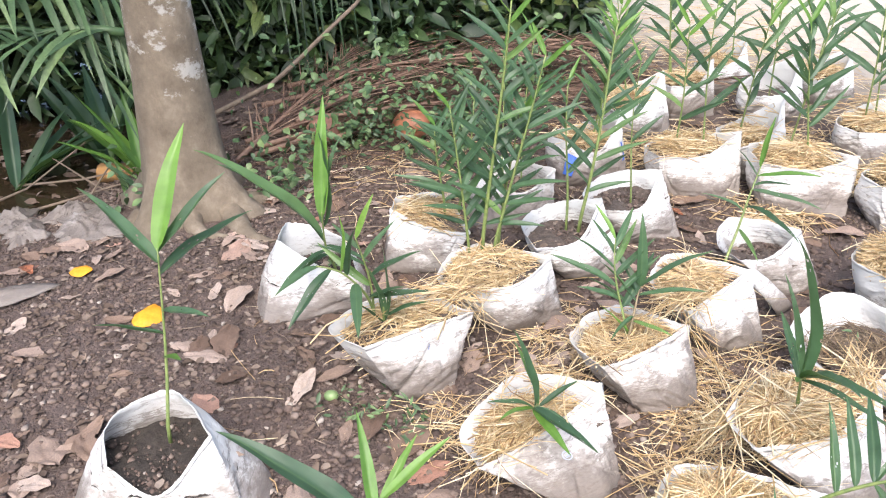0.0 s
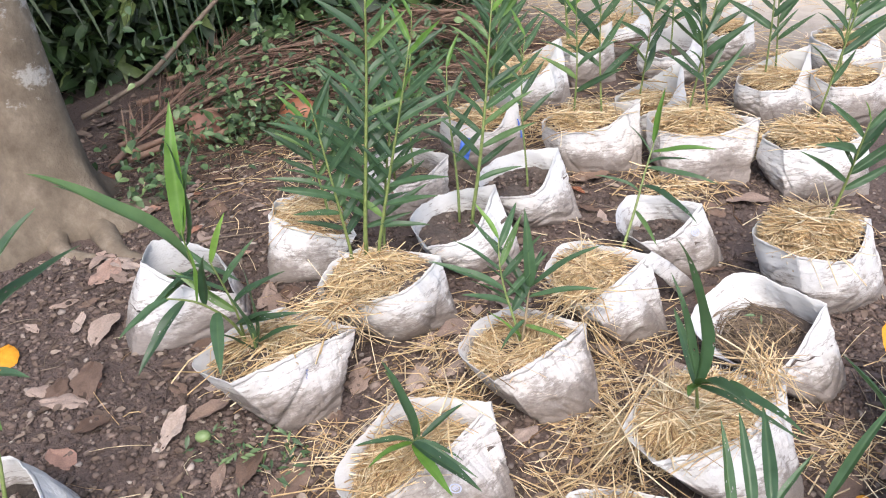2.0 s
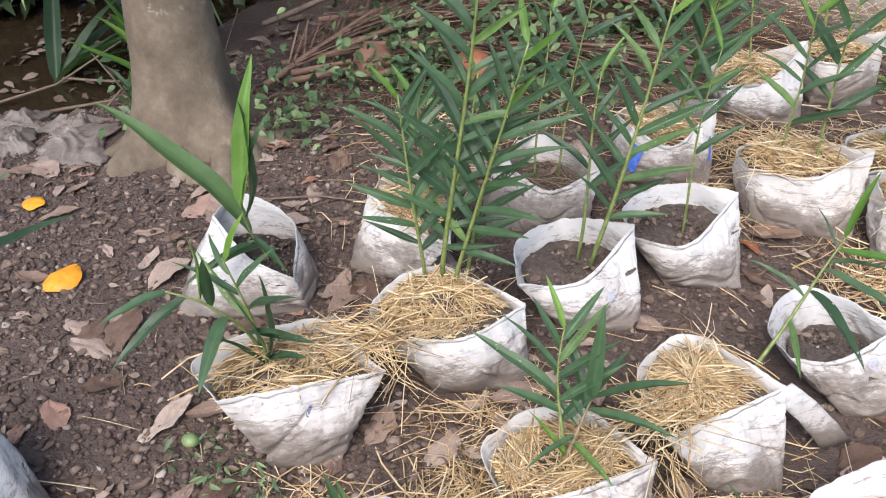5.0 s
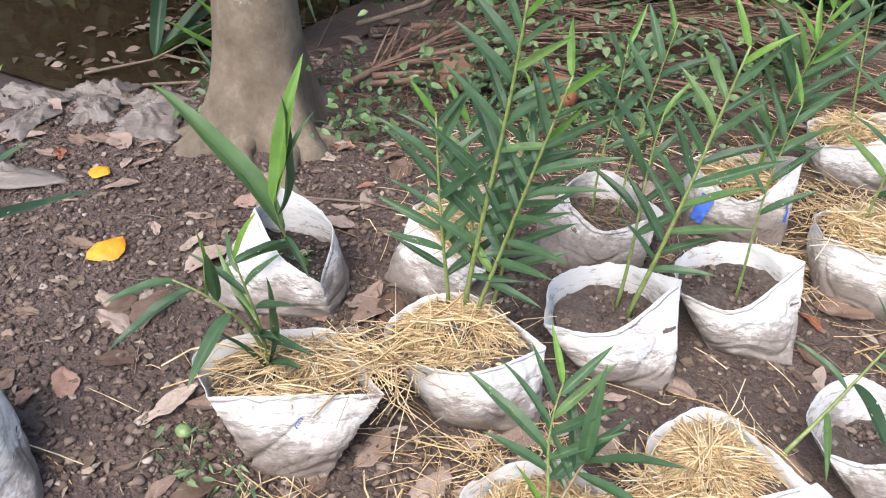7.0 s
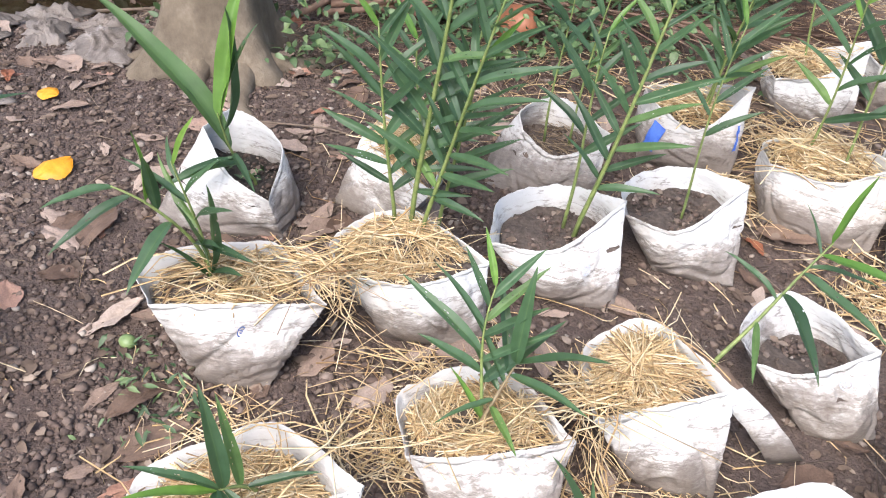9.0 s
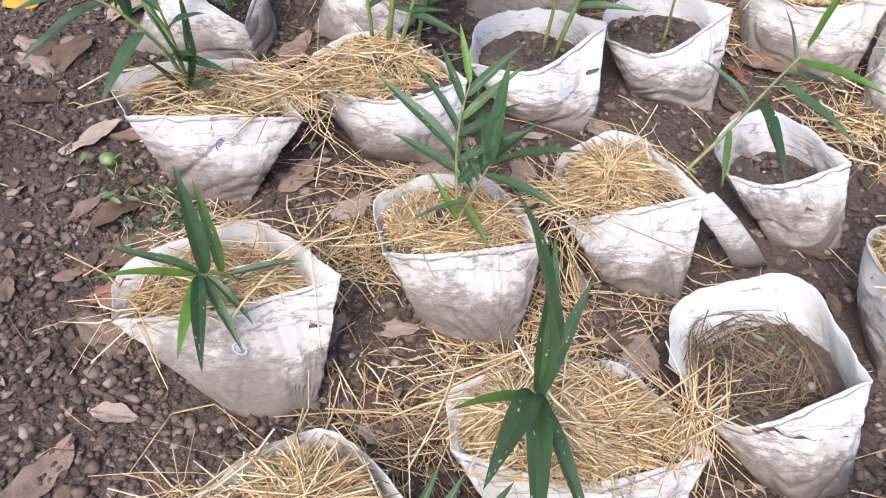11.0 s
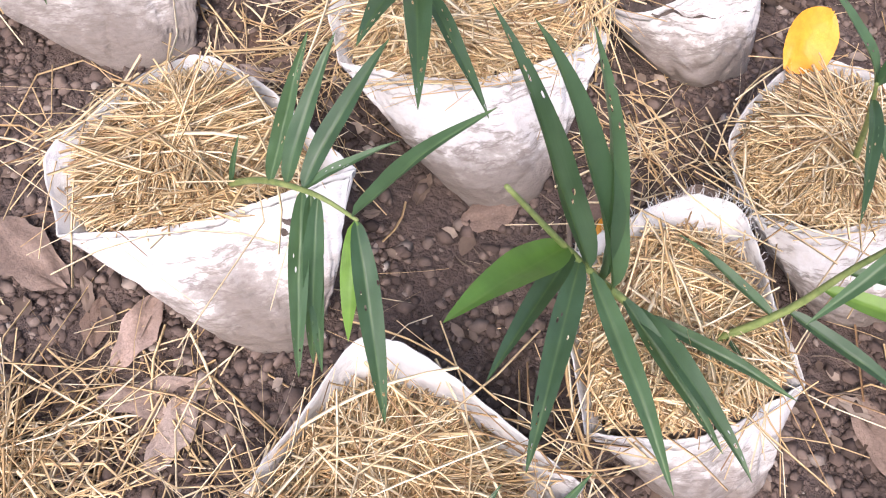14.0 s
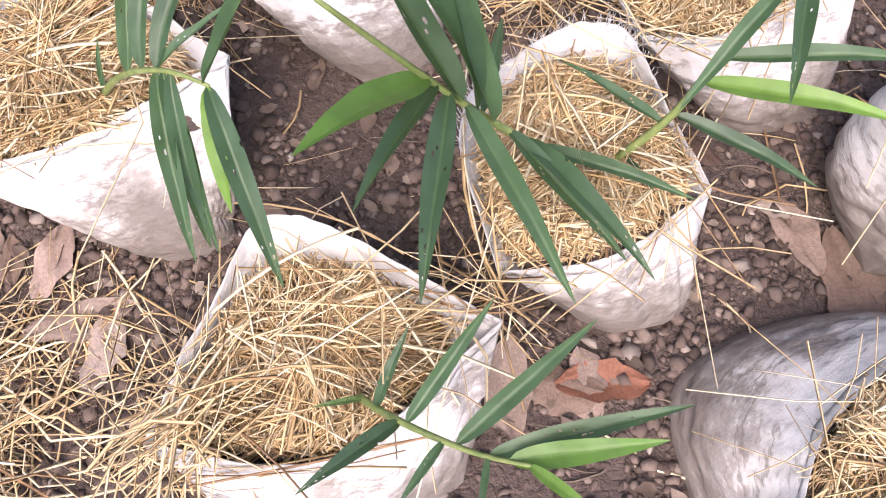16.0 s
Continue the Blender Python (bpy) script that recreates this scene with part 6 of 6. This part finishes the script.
# ---------------------------------------------------------------- litter: clods, twigs, loose straw
def litter():
    rng = np.random.default_rng(3)
    ico = bmesh.new()
    bmesh.ops.create_icosphere(ico, subdivisions=1, radius=1)
    iv = np.array([v.co[:] for v in ico.verts])
    itri = np.array([[v.index for v in f.verts] for f in ico.faces])
    ico.free()
    pts = []
    r = random.Random(12)
    while len(pts) < 40000:
        x, y = r.uniform(-1.9, 1.9), r.uniform(0.5, 3.7)
        if r.random() < 0.35 and x > 0.2:
            continue
        if not blocked(x, y, -0.01):
            pts.append((x, y))
    coarse = len(pts)
    while len(pts) < coarse + 12000:
        x, y = r.uniform(-0.3, 1.9), r.uniform(0.5, 2.0)
        if not blocked(x, y, -0.01) and noise.noise((x * 6, y * 6, 5.0)) > -0.25:
            pts.append((x, y))
    p = np.array(pts)
    n = len(p)
    size = np.clip(rng.lognormal(-5.3, 0.5, n), 0.002, 0.013)
    size[:3000] = np.clip(rng.lognormal(-4.95, 0.35, 3000), 0.004, 0.014)
    size[coarse:] = np.clip(rng.lognormal(-5.2, 0.45, n - coarse), 0.0025, 0.012)
    sc = rng.uniform(0.65, 1.3, (n, 3)) * size[:, None]
    sc[:, 2] *= 0.62
    jit = 1 + rng.uniform(-0.42, 0.38, (n, len(iv), 1))
    zz = np.array([ground_z(a, b) for a, b in pts])
    v = iv[None] * jit * sc[:, None]
    an = rng.uniform(0, 6.28, n)
    c, s = np.cos(an)[:, None], np.sin(an)[:, None]
    v = np.stack([v[..., 0] * c - v[..., 1] * s, v[..., 0] * s + v[..., 1] * c, v[..., 2]], -1)
    v = v + np.stack([p[:, 0], p[:, 1], zz + sc[:, 2] * 0.45], 1)[:, None]
    f = (itri[None] + (np.arange(n) * len(iv))[:, None, None]).reshape(-1, 3)
    stuff("soil_clods", v.reshape(-1, 3), f, M_CLOD, "crumbly brown soil clods and small pebbles", "soil")

    def scatter(name, count, box, length, radius, mat, label, category, lift=0.004, spots=()):
        q = []
        while len(q) < count:
            if spots and r.random() < 0.75:
                cx, cy, sx = r.choice(spots)
                x, y = r.gauss(cx, sx), r.gauss(cy, sx)
            else:
                x, y = r.uniform(box[0], box[1]), r.uniform(box[2], box[3])
            if not blocked(x, y, 0.0):
                q.append((x, y, ground_z(x, y) + lift + abs(r.gauss(0, lift))))
        q = np.array(q)
        k = len(q)
        vv, ff = strands(rng, q, rng.uniform(0, 6.28, k), rng.normal(0.02, 0.07, k), length * rng.uniform(0.3, 1.4, k), radius * rng.uniform(0.6, 1.3, k), rng.uniform(0, 0.35, k))
        stuff(name, vv, ff, mat, label, category)

    scatter("loose_straw", 1700, (-0.6, 1.9, 0.6, 4.4), 0.17, 0.0016, M_STRAW, "loose straw stalks strewn between the sacks", "straw", 0.006,
            ((0.30, 1.92, 0.08), (0.33, 1.76, 0.05), (0.27, 1.70, 0.06), (0.64, 1.60, 0.05), (0.72, 1.78, 0.05), (0.68, 1.50, 0.07), (0.55, 1.42, 0.07), (0.60, 0.84, 0.05), (0.02, 1.60, 0.07), (0.72, 1.60, 0.05), (1.15, 1.45, 0.06), (0.35, 2.05, 0.08), (0.95, 1.9, 0.1)))
    scatter("straw_heap", 380, (0.40, 0.56, 0.60, 0.80), 0.17, 0.0018, M_STRAW, "pale loose straw heaped on the soil", "straw", 0.016, ((0.48, 0.72, 0.06), (0.53, 0.66, 0.05)))
    scatter("straw_litter", 2600, (-0.4, 2.3, 3.5, 6.5), 0.20, 0.0022, M_STRAW, "trampled straw spread over the ground", "straw", 0.012,
            ((-0.15, 3.35, 0.22), (1.2, 4.9, 0.5), (1.9, 4.9, 0.6), (0.8, 3.5, 0.12), (1.7, 5.6, 0.7), (1.15, 3.5, 0.15), (1.6, 3.4, 0.2), (1.2, 2.75, 0.08), (0.75, 3.05, 0.08), (1.6, 3.1, 0.1), (2.0, 3.9, 0.3)))
    q = []
    while len(q) < 3200:
        x, y = r.uniform(-2.0, 1.8), r.uniform(0.5, 4.4)
        if r.random() < (0.95 if x < 0.0 else 0.45) and not blocked(x, y, 0.0) and not (x < -1.3 and y > 3.0):
            q.append((x, y, ground_z(x, y) + 0.004 + 0.004 * r.random()))
    v, f = leaf_cloud(rng, np.array(q), 0.030, 0.6, 1.1, True)
    stuff("leaf_litter", v, f, M_LITTER, "small broken dry leaf pieces strewn on soil", "litter")
    q = [(r.uniform(-2.6, -1.35), r.uniform(3.1, 4.3), -0.122 + 0.006 * r.random()) for _ in range(210)]
    v, f = leaf_cloud(rng, np.array(q), 0.06, 0.5, 1.1, True)
    stuff("floating_litter", v, f, M_LITTER, "dead leaves floating on the ditch water", "litter")
    scatter("palm_litter", 1500, (-1.1, 1.3, 3.2, 5.2), 0.34, 0.0017, M_HUSK, "dry brown palm leaflets strewn on the ground", "litter", 0.02, ((-0.6, 3.7, 0.3), (0.2, 4.3, 0.4), (0.8, 4.6, 0.3)))
    scatter("twigs", 900, (-2.0, 1.5, 0.6, 4.6), 0.12, 0.0016, M_TWIG, "dry twigs and grass stalks scattered on soil", "twigs", 0.005)


litter()


def sack_crumbs(key, count, seed):
    """Clods and a few dry leaf bits on the soil in an open sack."""
    sk = SACKS[key]
    rng = np.random.default_rng(seed)
    r = random.Random(seed)
    bm = bmesh.new()
    bmesh.ops.create_icosphere(bm, subdivisions=1, radius=1)
    iv = np.array([v.co[:] for v in bm.verts])
    it = np.array([[v.index for v in f.verts] for f in bm.faces])
    bm.free()
    vs, fs, bits = [], [], []
    for k in range(count):
        u = r.random()
        w = sk.wall(u, min(sk.level / sk.height(u), 1), 0.014)
        q = math.sqrt(r.random()) * 0.95
        c = np.array((sk.x + w.x * q, sk.y + w.y * q, sk.level + 0.004))
        size = min(0.0022 * math.exp(r.gauss(0.3, 0.55)), 0.010)
        vs.append(iv * (1 + rng.uniform(-0.3, 0.3, (len(iv), 1))) * size * (1, 1.1, 0.8) + c)
        fs.append(it + k * len(iv))
        if k % 70 == 0:
            bits.append(c + (0, 0, 0.008))
    stuff("soil_clods", np.concatenate(vs), np.concatenate(fs), M_CLOD, "crumbly dark clods on the soil in a sack", "soil")
    v, f = leaf_cloud(rng, np.array(bits), 0.03, 0.55, 1.1, True)
    stuff("leaf_litter", v, f, M_LITTER, "dry leaf pieces on the soil in a sack", "litter")


for k, key in enumerate(("A", "E", "F", "I", "O", "C2", "L")):
    sack_crumbs(key, 420, 60 + k)

# a long bare branch leaning over the fronds, and a stick on the soil
def stick(pts, r0, r1, label):
    path = [Vector(p) for p in pts]
    fine = []
    for i in range(len(path) - 1):
        for k in range(6):
            q = path[i].lerp(path[i + 1], k / 6)
            fine.append(q + Vector((noise.noise(q * 6), noise.noise(q * 6 + Vector((5, 0, 0))), 0)) * r0 * 0.8)
    fine.append(path[-1])
    v, f = tube(fine, [r0 + (r1 - r0) * i / (len(fine) - 1) for i in range(len(fine))], 8)
    tagged(mesh_object("branch", v, f, M_TWIG), label, "branch")


stick(((-1.22, 3.85, 0.10), (-0.91, 3.9, 0.234), (-0.71, 3.92, 0.40), (-0.47, 3.95, 0.60), (-0.30, 4.0, 0.78)), 0.013, 0.008, "bare grey branch leaning up through the thicket")
stick(((-0.70, 2.62, 0.012), (-0.45, 2.72, 0.014), (-0.20, 2.74, 0.012)), 0.004, 0.002, "thin dry stick lying on the soil")
stick(((1.10, 1.20, 0.012), (1.06, 1.34, 0.014)), 0.005, 0.003, "short dry stick between two sacks")

for k, (x, y, an, ln) in enumerate(((-1.9, 3.2, 20, 0.6), (-1.5, 3.3, 150, 0.5), (-2.1, 3.5, -10, 0.7), (-1.7, 3.05, 70, 0.4), (-1.4, 3.6, 100, 0.5), (-2.2, 3.15, 40, 0.6))):
    q = Vector((math.cos(radians(an)), math.sin(radians(an)), 0)) * ln
    p = Vector((x, y, -0.115))
    stick((tuple(p), tuple(p + q * 0.5 + Vector((0, 0, 0.05))), tuple(p + q + Vector((0, 0, 0.10 + 0.02 * k)))), 0.007, 0.003, "thin dry stick lying across the ditch")
